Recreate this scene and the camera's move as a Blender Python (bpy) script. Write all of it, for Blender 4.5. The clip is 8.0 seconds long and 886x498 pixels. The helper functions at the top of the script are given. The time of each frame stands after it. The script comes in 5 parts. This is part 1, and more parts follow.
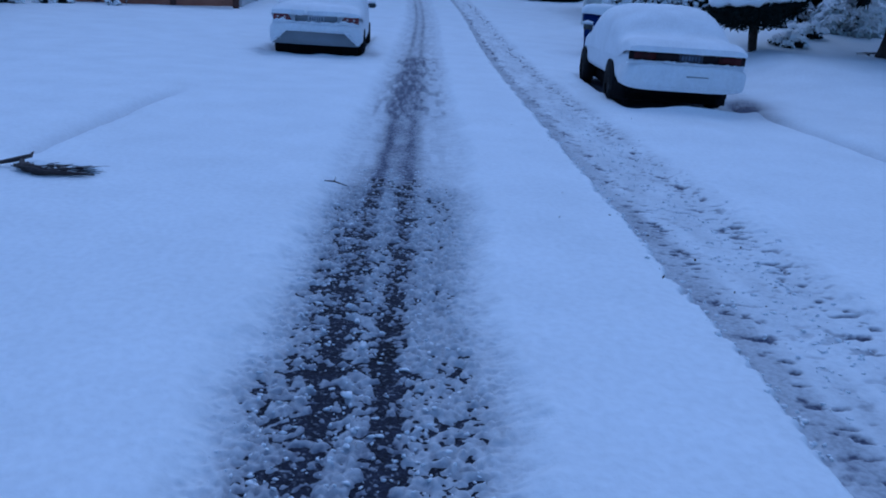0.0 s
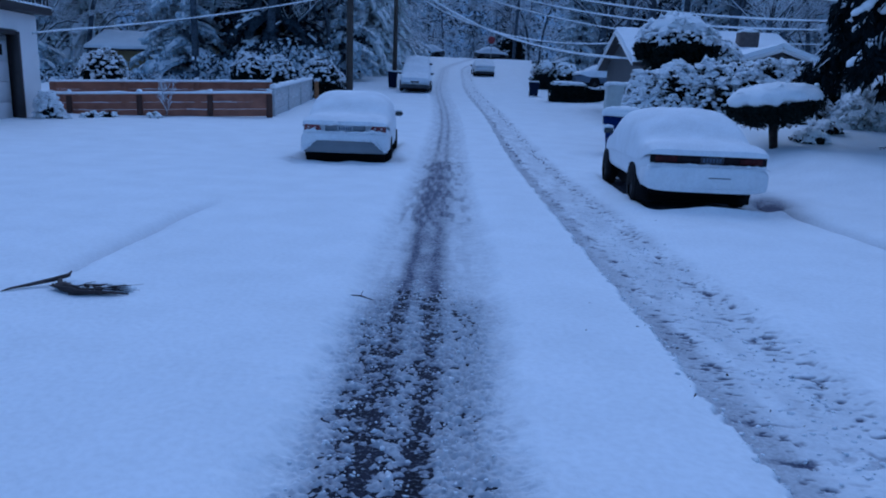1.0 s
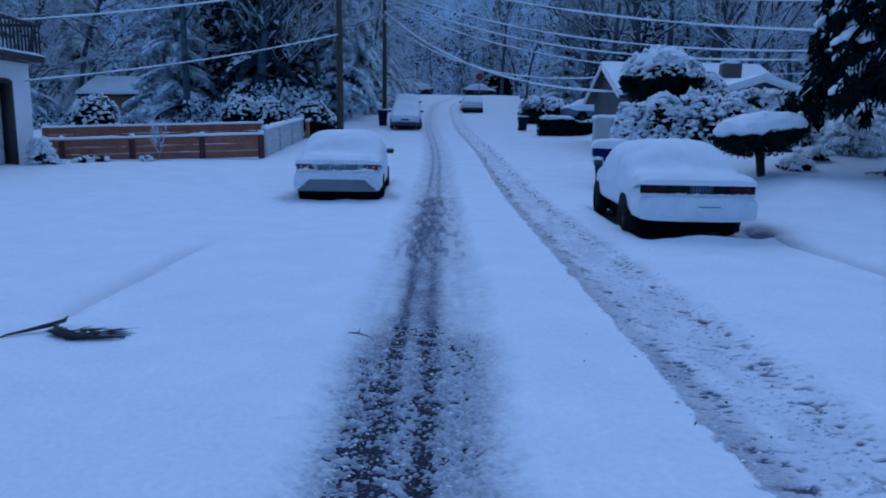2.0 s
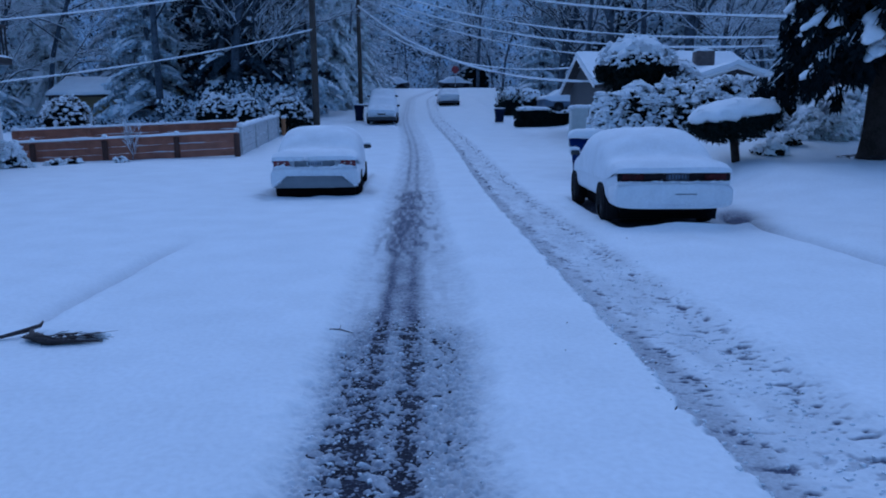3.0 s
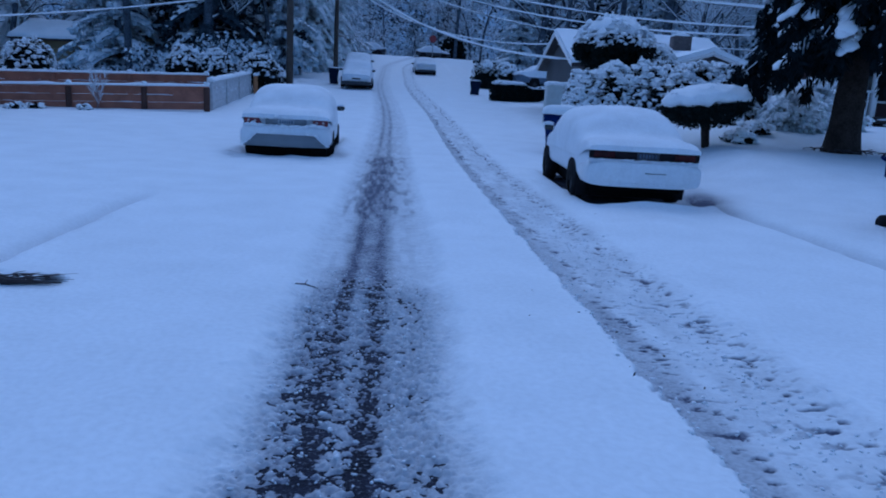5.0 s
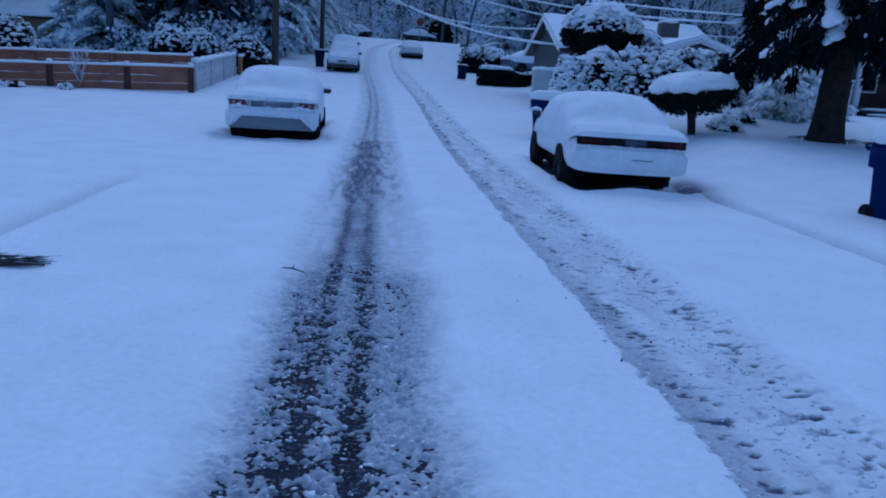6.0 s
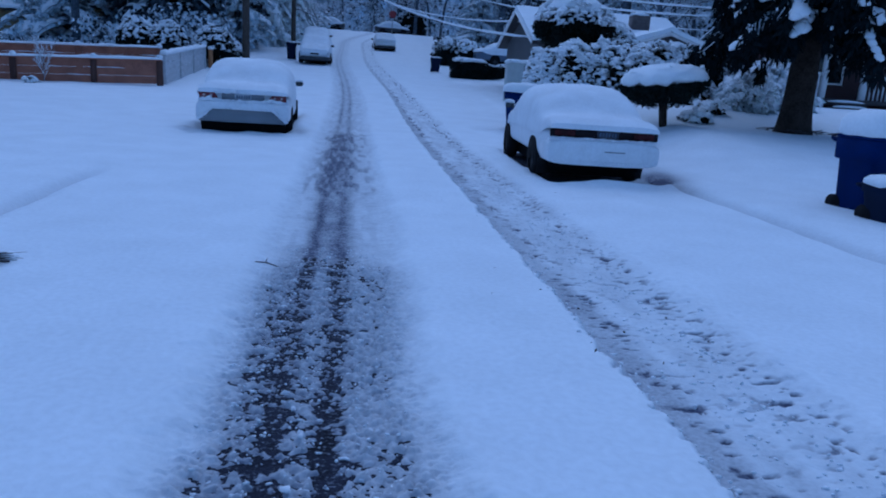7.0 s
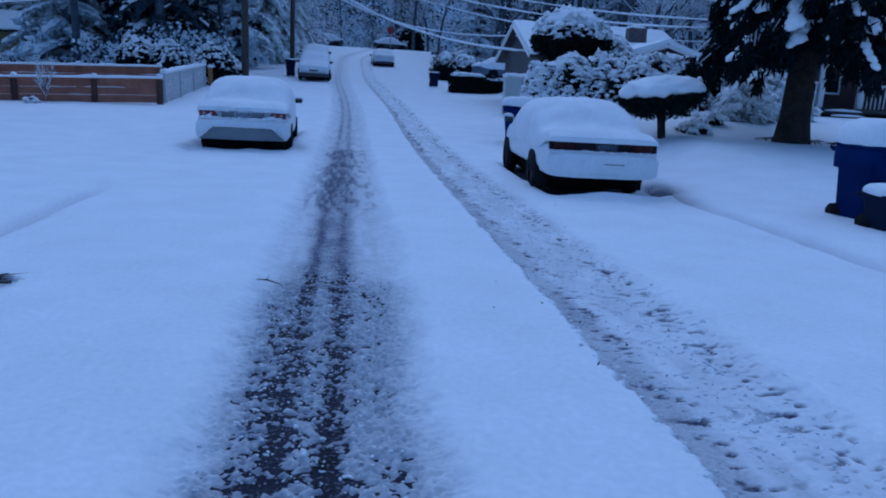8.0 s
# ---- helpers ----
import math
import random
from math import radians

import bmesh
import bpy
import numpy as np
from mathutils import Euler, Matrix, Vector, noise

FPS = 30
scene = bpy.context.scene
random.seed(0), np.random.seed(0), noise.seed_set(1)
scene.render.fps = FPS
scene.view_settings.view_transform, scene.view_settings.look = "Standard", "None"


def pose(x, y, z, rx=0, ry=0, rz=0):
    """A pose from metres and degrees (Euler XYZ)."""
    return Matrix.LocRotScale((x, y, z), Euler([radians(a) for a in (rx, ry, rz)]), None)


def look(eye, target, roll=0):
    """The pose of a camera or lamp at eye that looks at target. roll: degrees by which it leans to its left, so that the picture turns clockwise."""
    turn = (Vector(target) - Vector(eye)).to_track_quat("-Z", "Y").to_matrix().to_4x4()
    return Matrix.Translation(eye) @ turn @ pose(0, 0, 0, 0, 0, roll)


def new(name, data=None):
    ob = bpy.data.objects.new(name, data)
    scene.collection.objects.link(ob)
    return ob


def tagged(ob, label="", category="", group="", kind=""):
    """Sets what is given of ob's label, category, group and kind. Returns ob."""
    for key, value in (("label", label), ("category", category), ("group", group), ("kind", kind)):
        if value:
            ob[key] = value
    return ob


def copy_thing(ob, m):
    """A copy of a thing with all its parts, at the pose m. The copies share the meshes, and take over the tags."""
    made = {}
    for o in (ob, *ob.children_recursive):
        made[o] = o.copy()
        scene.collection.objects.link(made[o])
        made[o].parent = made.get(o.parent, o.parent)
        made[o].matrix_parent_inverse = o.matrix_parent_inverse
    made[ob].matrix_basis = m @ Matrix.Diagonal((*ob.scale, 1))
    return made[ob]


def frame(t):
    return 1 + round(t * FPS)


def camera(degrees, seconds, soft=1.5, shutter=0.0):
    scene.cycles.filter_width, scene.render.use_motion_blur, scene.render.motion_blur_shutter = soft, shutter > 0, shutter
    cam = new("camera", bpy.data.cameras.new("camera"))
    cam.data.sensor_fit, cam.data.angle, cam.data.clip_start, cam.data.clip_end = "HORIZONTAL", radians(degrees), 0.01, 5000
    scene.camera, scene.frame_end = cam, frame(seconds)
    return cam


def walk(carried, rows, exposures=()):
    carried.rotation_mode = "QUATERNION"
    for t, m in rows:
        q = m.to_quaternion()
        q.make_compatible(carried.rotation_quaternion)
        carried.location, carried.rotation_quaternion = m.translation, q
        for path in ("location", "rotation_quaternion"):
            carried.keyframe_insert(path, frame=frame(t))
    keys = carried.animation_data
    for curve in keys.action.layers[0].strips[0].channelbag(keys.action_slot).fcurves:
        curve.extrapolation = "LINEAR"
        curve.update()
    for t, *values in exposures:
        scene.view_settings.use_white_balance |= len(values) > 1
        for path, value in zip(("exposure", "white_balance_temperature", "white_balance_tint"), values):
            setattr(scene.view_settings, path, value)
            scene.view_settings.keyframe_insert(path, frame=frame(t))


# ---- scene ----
cam = camera(64.0, 8.0, soft=1.9)
ROWS = [
    (0.0, -0.004, 0.015, 1.360, -19.95, -3.63, -1.20),
    (0.3, 0.015, 0.026, 1.394, -16.50, -0.10, -0.13),
    (0.5, 0.028, 0.033, 1.417, -15.22, -1.70, 0.26),
    (0.8, 0.015, 0.032, 1.465, -13.45, -2.69, 0.19),
    (1.0, 0.006, 0.032, 1.497, -12.46, -2.17, 0.73),
    (1.3, -0.005, 0.011, 1.501, -11.63, -1.89, 0.89),
    (1.5, -0.013, -0.003, 1.504, -11.01, -1.24, 0.38),
    (1.7, -0.013, -0.003, 1.504, -9.83, -1.10, 0.33),
    (2.8, 0.000, 0.000, 1.500, -9.46, 0.45, -1.84),
    (3.0, 0.000, 0.000, 1.500, -10.10, 0.50, -1.90),
    (3.3, 0.003, -0.005, 1.492, -10.40, -0.02, -2.58),
    (3.5, 0.005, -0.008, 1.486, -9.52, 0.59, -2.88),
    (3.6, -0.000, 0.010, 1.455, -8.24, 0.79, -4.55),
    (3.7, -0.015, -0.013, 1.450, -10.77, -2.11, -6.94),
    (3.8, -0.010, 0.000, 1.440, -9.02, -2.03, -4.48),
    (4.0, -0.034, -0.028, 1.442, -9.45, -0.90, -0.99),
    (4.3, -0.030, -0.019, 1.435, -10.97, -1.37, -0.53),
    (4.5, -0.028, -0.013, 1.431, -10.46, -2.32, -1.93),
    (4.7, -0.019, -0.014, 1.428, -11.16, -2.85, -3.76),
    (5.8, -0.030, 0.000, 1.415, -13.25, -3.56, -4.02),
    (6.0, -0.041, 0.001, 1.422, -13.48, -3.88, -4.97),
    (6.2, -0.041, 0.003, 1.419, -13.93, -4.25, -5.43),
    (6.5, -0.040, 0.007, 1.414, -13.96, -4.32, -5.62),
    (6.8, -0.038, 0.008, 1.415, -13.73, -3.31, -6.79),
    (7.0, -0.036, 0.008, 1.415, -13.89, -3.84, -7.07),
    (7.2, -0.036, 0.009, 1.415, -13.38, -3.19, -6.65),
    (7.5, -0.035, 0.010, 1.415, -13.42, -3.87, -7.13),
    (8.0, -0.037, 0.006, 1.424, -12.77, -3.05, -7.18),
]
EXPOSURES = [(0.0, 0.0, 4330, 9), (8.0, 0.0, 4330, 9)]
walk(cam, [(t, pose(x, y, z, 90 + pitch, roll, yaw)) for t, x, y, z, pitch, roll, yaw in ROWS], EXPOSURES)

# ---- dusk sky and the weak, wide light of an overcast evening ----
world = bpy.data.worlds.new("dusk_sky")
scene.world = world
world.use_nodes = True
wn = world.node_tree.nodes
sky = wn.new("ShaderNodeTexSky")
sky.sky_type, sky.sun_disc = "NISHITA", False
sky.sun_elevation, sky.sun_rotation = radians(55), radians(0)
wn["Background"].inputs["Strength"].default_value = 0.087
world.node_tree.links.new(sky.outputs[0], wn["Background"].inputs["Color"])
sun = new("sun", bpy.data.lights.new("sun", "SUN"))
sun.data.energy, sun.data.angle, sun.data.color = 0.66, radians(120), (1.0, 0.97, 0.93)
sun.matrix_world = look((0, 24, 35), (0, 0, 0))


# ---- materials ----
def material(name, base, rough=0.7, metal=0.0, vary=0.25, scale=6.0, fine=60.0, bump=0.2, spread=0.02, tint=None, coat=0.0, gloss=0.5):
    """Two scales of colour variation and a bump, at sizes in metres."""
    m = bpy.data.materials.new(name)
    m.use_nodes = True
    n, l = m.node_tree.nodes, m.node_tree.links
    bsdf = n["Principled BSDF"]
    bsdf.inputs["Roughness"].default_value, bsdf.inputs["Metallic"].default_value = rough, metal
    bsdf.inputs["Coat Weight"].default_value, bsdf.inputs["Specular IOR Level"].default_value = coat, gloss
    co = n.new("ShaderNodeTexCoord")
    big, small = n.new("ShaderNodeTexNoise"), n.new("ShaderNodeTexNoise")
    big.inputs["Scale"].default_value, small.inputs["Scale"].default_value = scale, fine
    big.inputs["Detail"].default_value = small.inputs["Detail"].default_value = 4
    add = n.new("ShaderNodeMath")
    add.operation = "ADD"
    ramp = n.new("ShaderNodeValToRGB")
    dark = [c * (1 - vary) for c in base]
    light = tint or [min(1, c * (1 + vary)) for c in base]
    ramp.color_ramp.elements[0].color, ramp.color_ramp.elements[1].color = (*dark, 1), (*light, 1)
    ramp.color_ramp.elements[0].position, ramp.color_ramp.elements[1].position = 0.35, 0.65
    half = n.new("ShaderNodeMath")
    half.operation, half.inputs[1].default_value = "MULTIPLY", 0.5
    for t in (big, small):
        l.new(co.outputs["Object"], t.inputs["Vector"])
    l.new(big.outputs["Fac"], add.inputs[0])
    l.new(small.outputs["Fac"], add.inputs[1])
    l.new(add.outputs[0], half.inputs[0])
    l.new(half.outputs[0], ramp.inputs["Fac"])
    l.new(ramp.outputs["Color"], bsdf.inputs["Base Color"])
    b = n.new("ShaderNodeBump")
    b.inputs["Strength"].default_value, b.inputs["Distance"].default_value = bump, spread
    l.new(small.outputs["Fac"], b.inputs["Height"])
    l.new(b.outputs["Normal"], bsdf.inputs["Normal"])
    return m


SNOW = material("snow", (0.83, 0.86, 0.9), 0.8, vary=0.06, scale=1.5, fine=24, bump=0.3, spread=0.025, gloss=0.3)
CAKED = material("caked_snow", (0.78, 0.81, 0.86), 0.7, vary=0.1, scale=3, fine=45, bump=0.3, spread=0.01)
ASPHALT = material("wet_asphalt", (0.017, 0.018, 0.032), 0.9, gloss=0.2, vary=0.6, scale=9, fine=70, bump=0.8, spread=0.01, tint=(0.037, 0.039, 0.062))
PAINT_WHITE = material("snow_dusted_white_paint", (0.74, 0.77, 0.82), 0.6, vary=0.07, scale=4, fine=22, bump=0.12, spread=0.008, coat=0.15)
# near-black: the shade beneath the cars, put into the colour
UNDERCAR_SHADE = material("undercar_shade_black", (0.005, 0.005, 0.006), 0.95, gloss=0.05)
PAINT_GREY = material("silver_grey_bumper", (0.2, 0.22, 0.25), 0.4, vary=0.12, scale=3, fine=40, bump=0.03)
PAINT_DARK = material("dark_bumper", (0.03, 0.035, 0.045), 0.45, vary=0.3, bump=0.05)
PAINT_BLUE = material("blue_grey_car_paint", (0.09, 0.12, 0.18), 0.35, vary=0.1, bump=0.02, coat=0.4)
RUBBER = material("black_rubber", (0.010, 0.010, 0.012), 0.9, gloss=0.15, vary=0.3, fine=90)
RIM = material("steel_rim", (0.035, 0.035, 0.04), 0.6, 0.4, vary=0.3)
LAMP_RED = material("red_lamp_glass", (0.15, 0.010, 0.014), 0.3, vary=0.5, scale=14, fine=60, bump=0.05, coat=0.6)
LAMP_DARK = material("smoked_lamp_band", (0.010, 0.007, 0.010), 0.4, gloss=0.15, vary=0.5, scale=5)
LAMP_DIM = material("smoked_red_lamp_glass", (0.04, 0.006, 0.008), 0.4, gloss=0.2, vary=0.6, scale=8)
LAMP_PALE = material("pale_lamp_glass", (0.55, 0.45, 0.44), 0.2, vary=0.2, coat=0.5)
PLATE_DIM = material("dim_licence_plate", (0.05, 0.055, 0.075), 0.5, vary=0.5, fine=25)
PLATE = material("licence_plate", (0.42, 0.45, 0.5), 0.5, vary=0.2, fine=25)
BARS = material("plate_bars", (0.1, 0.13, 0.2), 0.6)
GLASS = material("car_glass", (0.02, 0.025, 0.03), 0.08, vary=0.2, bump=0.0, coat=0.5)
CEDAR = material("stained_cedar", (0.29, 0.125, 0.078), 0.7, vary=0.35, scale=2.5, fine=40, bump=0.2)
CEDAR_DARK = material("dark_cedar_post", (0.075, 0.035, 0.025), 0.75, vary=0.3, fine=40)
WEATHERED = material("weathered_grey_boards", (0.5, 0.51, 0.53), 0.85, vary=0.25, fine=25)
POLE_WOOD = material("creosoted_pole_wood", (0.06, 0.05, 0.042), 0.85, vary=0.35, scale=3, fine=30)
BARK = material("wet_bark", (0.035, 0.028, 0.024), 0.9, vary=0.5, scale=4, fine=25, bump=0.6, spread=0.04, gloss=0.15)
# BARK and NEEDLE paled for the woods: haze and rime put into the colour
BARK_HAZED = material("hazed_snowy_bark", (0.085, 0.10, 0.125), 0.95, vary=0.7, scale=2, fine=12, bump=0.5, spread=0.04, gloss=0.1)
NEEDLE_HAZED = material("hazed_rimed_needles", (0.036, 0.048, 0.062), 0.95, vary=0.7, scale=0.8, fine=8, gloss=0.08)
TWIG = material("dead_twig_wood", (0.042, 0.034, 0.036), 0.85, vary=0.5, fine=70)
NEEDLE = material("dark_needles", (0.008, 0.013, 0.016), 0.9, vary=0.7, scale=3, fine=20, gloss=0.08)
LEAF = material("dark_evergreen_leaf", (0.008, 0.013, 0.012), 0.8, vary=0.6, scale=4, fine=25, gloss=0.12)
# frost tinted blue, so the woods' haze is in its colour too
FROST = material("frosted_needles", (0.50, 0.57, 0.65), 0.9, vary=0.6, scale=0.9, fine=9, bump=0.3, gloss=0.2)
FROST_PALE = material("snow_laden_twigs", (0.62, 0.68, 0.75), 0.9, vary=0.45, scale=1.4, fine=12, bump=0.3, gloss=0.2)
HILL = material("far_woods", (0.36, 0.43, 0.52), 0.95, vary=0.7, scale=0.25, fine=1.6, bump=0.5, spread=0.5)
BIN_BLUE = material("blue_bin_plastic", (0.004, 0.014, 0.09), 0.8, vary=0.2, scale=3, fine=50, bump=0.05, gloss=0.15)
BIN_NAVY = material("navy_bin_plastic", (0.006, 0.011, 0.035), 0.8, vary=0.2, scale=3, fine=50, bump=0.05, gloss=0.15)
STUCCO = material("cream_wall", (0.8, 0.79, 0.8), 0.85, vary=0.08, scale=1, fine=50)
GARAGE_DOOR = material("pale_door_panel", (0.74, 0.75, 0.78), 0.55, vary=0.08, scale=1, fine=40)
TRIM_DARK = material("dark_brown_trim", (0.03, 0.026, 0.028), 0.6, vary=0.25)
TAN_WALL = material("tan_siding", (0.22, 0.18, 0.10), 0.8, vary=0.15, scale=1, fine=30)
GREY_WALL = material("grey_siding", (0.09, 0.09, 0.095), 0.8, vary=0.15, scale=1, fine=30)
RED_WALL = material("dark_red_siding", (0.05, 0.025, 0.028), 0.8, vary=0.2, scale=1, fine=30)
TRIM_WHITE = material("white_trim_paint", (0.68, 0.69, 0.7), 0.5, vary=0.06)
BRICK = material("chimney_brick", (0.10, 0.085, 0.085), 0.85, vary=0.3, fine=30)
WIRE = material("black_cable", (0.02, 0.02, 0.022), 0.6)
SIGN_RED = material("red_sign_sheet", (0.22, 0.03, 0.035), 0.45, vary=0.1)
STEEL = material("galvanised_steel", (0.3, 0.31, 0.32), 0.45, 0.8, vary=0.2)
ORANGE = material("orange_plastic", (0.34, 0.16, 0.06), 0.5, vary=0.15)
CABINET = material("pale_green_cabinet", (0.46, 0.5, 0.5), 0.5, vary=0.1)
CURTAIN = material("dark_window", (0.015, 0.017, 0.02), 0.12, vary=0.3, bump=0.0)


def ground_material():
    """Fresh snow that turns to grey slush where wheels have thinned it."""
    m = SNOW.copy()
    m.name = "street_snow"
    n, l = m.node_tree.nodes, m.node_tree.links
    bsdf = n["Principled BSDF"]
    clean = bsdf.inputs["Base Color"].links[0].from_socket
    at = n.new("ShaderNodeAttribute")
    at.attribute_name = "slush"
    mix = n.new("ShaderNodeMix")
    mix.data_type = "RGBA"
    mix.inputs["B"].default_value = (0.066, 0.072, 0.125, 1)
    grit, ramp, part_ = n.new("ShaderNodeTexNoise"), n.new("ShaderNodeValToRGB"), n.new("ShaderNodeMath")
    grit.inputs["Scale"].default_value, grit.inputs["Detail"].default_value = 42, 5
    ramp.color_ramp.elements[0].position, ramp.color_ramp.elements[1].position = 0.42, 0.62
    part_.operation = "MULTIPLY"
    both = n.new("ShaderNodeMath")
    both.operation, both.use_clamp = "MULTIPLY_ADD", True
    co = n.new("ShaderNodeTexCoord")
    l.new(co.outputs["Object"], grit.inputs["Vector"])
    l.new(grit.outputs["Fac"], ramp.inputs["Fac"])
    l.new(ramp.outputs["Color"], part_.inputs[0])
    l.new(at.outputs["Fac"], part_.inputs[1])
    l.new(part_.outputs[0], both.inputs[0])
    both.inputs[1].default_value = 0.35
    l.new(at.outputs["Fac"], both.inputs[2])
    l.new(both.outputs[0], mix.inputs["Factor"])
    l.new(clean, mix.inputs["A"])
    l.new(mix.outputs["Result"], bsdf.inputs["Base Color"])
    return m


STREET_SNOW = ground_material()


def slushy_asphalt():
    """Asphalt with a thin broken film of slush."""
    m = ASPHALT.copy()
    m.name = "slush_dusted_asphalt"
    n, l = m.node_tree.nodes, m.node_tree.links
    bsdf = n["Principled BSDF"]
    bare_ = bsdf.inputs["Base Color"].links[0].from_socket
    film, ramp, mix, co = n.new("ShaderNodeTexNoise"), n.new("ShaderNodeValToRGB"), n.new("ShaderNodeMix"), n.new("ShaderNodeTexCoord")
    film.inputs["Scale"].default_value, film.inputs["Detail"].default_value = 48, 5
    ramp.color_ramp.elements[0].position, ramp.color_ramp.elements[1].position = 0.55, 0.80
    mix.data_type = "RGBA"
    mix.inputs["B"].default_value = (0.30, 0.31, 0.36, 1)
    l.new(co.outputs["Object"], film.inputs["Vector"])
    l.new(film.outputs["Fac"], ramp.inputs["Fac"])
    l.new(ramp.outputs["Color"], mix.inputs["Factor"])
    l.new(bare_, mix.inputs["A"])
    l.new(mix.outputs["Result"], bsdf.inputs["Base Color"])
    return m


SLUSHY_ASPHALT = slushy_asphalt()


# ---- mesh helpers ----
class Acc:
    """Collects vertices and faces of one mesh."""

    def __init__(self):
        self.v, self.f, self.n = [], [], 0

    def add(self, verts, faces):
        verts = np.asarray(verts, float).reshape(-1, 3)
        self.v.append(verts)
        self.f.extend([tuple(int(i) + self.n for i in q) for q in faces])
        self.n += len(verts)
        return self

    def box(self, c, size, turn=0.0):
        x, y, z = np.array(size) / 2
        b = min(x, y, z) * 0.12
        rings = []
        for zz, k in ((-z, b), (-z + b, 0), (z - b, 0), (z, b)):
            rings.append([(sx * (x - k), sy * (y - k), zz) for sx, sy in ((-1, -1), (1, -1), (1, 1), (-1, 1))])
        v = np.array(rings).reshape(-1, 3)
        ct, st = math.cos(turn), math.sin(turn)
        v = v @ np.array([[ct, st, 0], [-st, ct, 0], [0, 0, 1]]) + np.array(c)
        f = [(3, 2, 1, 0), (12, 13, 14, 15)]
        for r in range(3):
            f += [(4 * r + i, 4 * r + (i + 1) % 4, 4 * r + 4 + (i + 1) % 4, 4 * r + 4 + i) for i in range(4)]
        return self.add(v, f)

    def rings(self, rings, closed=True, caps=True):
        rings = np.asarray(rings, float)
        a, k = rings.shape[:2]
        f = [(i * k + j, i * k + (j + 1) % k, (i + 1) * k + (j + 1) % k, (i + 1) * k + j) for i in range(a - 1) for j in range(k if closed else k - 1)]
        if caps and closed:
            f += [tuple(range(k))[::-1], tuple((a - 1) * k + j for j in range(k))]
        return self.add(rings.reshape(-1, 3), f)

    def tube(self, pts, radii, sides=6):
        pts = np.asarray(pts, float)
        radii = np.broadcast_to(radii, (len(pts),))
        d = np.gradient(pts, axis=0)
        d /= np.linalg.norm(d, axis=1, keepdims=True) + 1e-9
        up = np.where(np.abs(d[:, 2:]) > 0.9, np.array([[1.0, 0, 0]]), np.array([[0, 0, 1.0]]))
        a = np.cross(d, up)
        a /= np.linalg.norm(a, axis=1, keepdims=True) + 1e-9
        b = np.cross(a, d)
        ang = np.linspace(0, 2 * np.pi, sides, endpoint=False)
        r = pts[:, None] + radii[:, None, None] * (a[:, None] * np.cos(ang)[None, :, None] + b[:, None] * np.sin(ang)[None, :, None])
        return self.rings(r)


def _ico():
    bm = bmesh.new()
    bmesh.ops.create_icosphere(bm, subdivisions=2, radius=1)
    v = np.array([q.co[:] for q in bm.verts])
    f = [[q.index for q in p.verts] for p in bm.faces]
    bm.free()
    bm = bmesh.new()
    bmesh.ops.create_icosphere(bm, subdivisions=1, radius=1)
    v1 = np.array([q.co[:] for q in bm.verts])
    f1 = [[q.index for q in p.verts] for p in bm.faces]
    bm.free()
    return (v, f), (v1, f1)


BALL, PEBBLE = _ico()
RNG = np.random.default_rng(7)


def lump(acc, c, size, rough=0.2, small=True, flat=0.5):
    """An uneven clump of snow, flatter below."""
    v, f = PEBBLE if small else BALL
    v = v * (1 + rough * RNG.standard_normal((len(v), 1)))
    v = np.where(v[:, 2:] < 0, v * np.array([1, 1, flat]), v)
    acc.add(v * np.asarray(size) + np.asarray(c), f)


def part(name, acc, mat, parent=None, label="", smooth=True):
    me = bpy.data.meshes.new(name)
    v = np.concatenate(acc.v) if acc.v else np.zeros((0, 3))
    me.from_pydata(v.tolist(), [], acc.f)
    me.materials.append(mat)
    if smooth:
        me.shade_smooth()
    me.update()
    ob = new(name, me)
    if parent:
        ob.parent = parent
    if label:
        ob["label"] = label
    return ob


def thing(name, at, turn=0.0, label="", category="", group="", kind=""):
    ob = new(name)
    ob.empty_display_size = 0.2
    ob.matrix_world = pose(*at, 0, 0, turn)
    return tagged(ob, label, category, group, kind)


def smoothstep(a, b, x):
    t = np.clip((np.asarray(x, float) - a) / (b - a), 0, 1)
    return t * t * (3 - 2 * t)


_LATTICE = np.random.default_rng(3).random((512, 512))


def vnoise(x, y, size, seed=0):
    """Smooth value noise, 0 to 1, with bumps of about that size in metres."""
    x, y = np.asarray(x, float) / size + 37.1 * seed, np.asarray(y, float) / size + 91.7 * seed
    i, j = np.floor(x).astype(int), np.floor(y).astype(int)
    u, v = x - i, y - j
    u, v = u * u * (3 - 2 * u), v * v * (3 - 2 * v)
    g = lambda a, b: _LATTICE[a % 512, b % 512]
    return (g(i, j) * (1 - u) + g(i + 1, j) * u) * (1 - v) + (g(i, j + 1) * (1 - u) + g(i + 1, j + 1) * u) * v


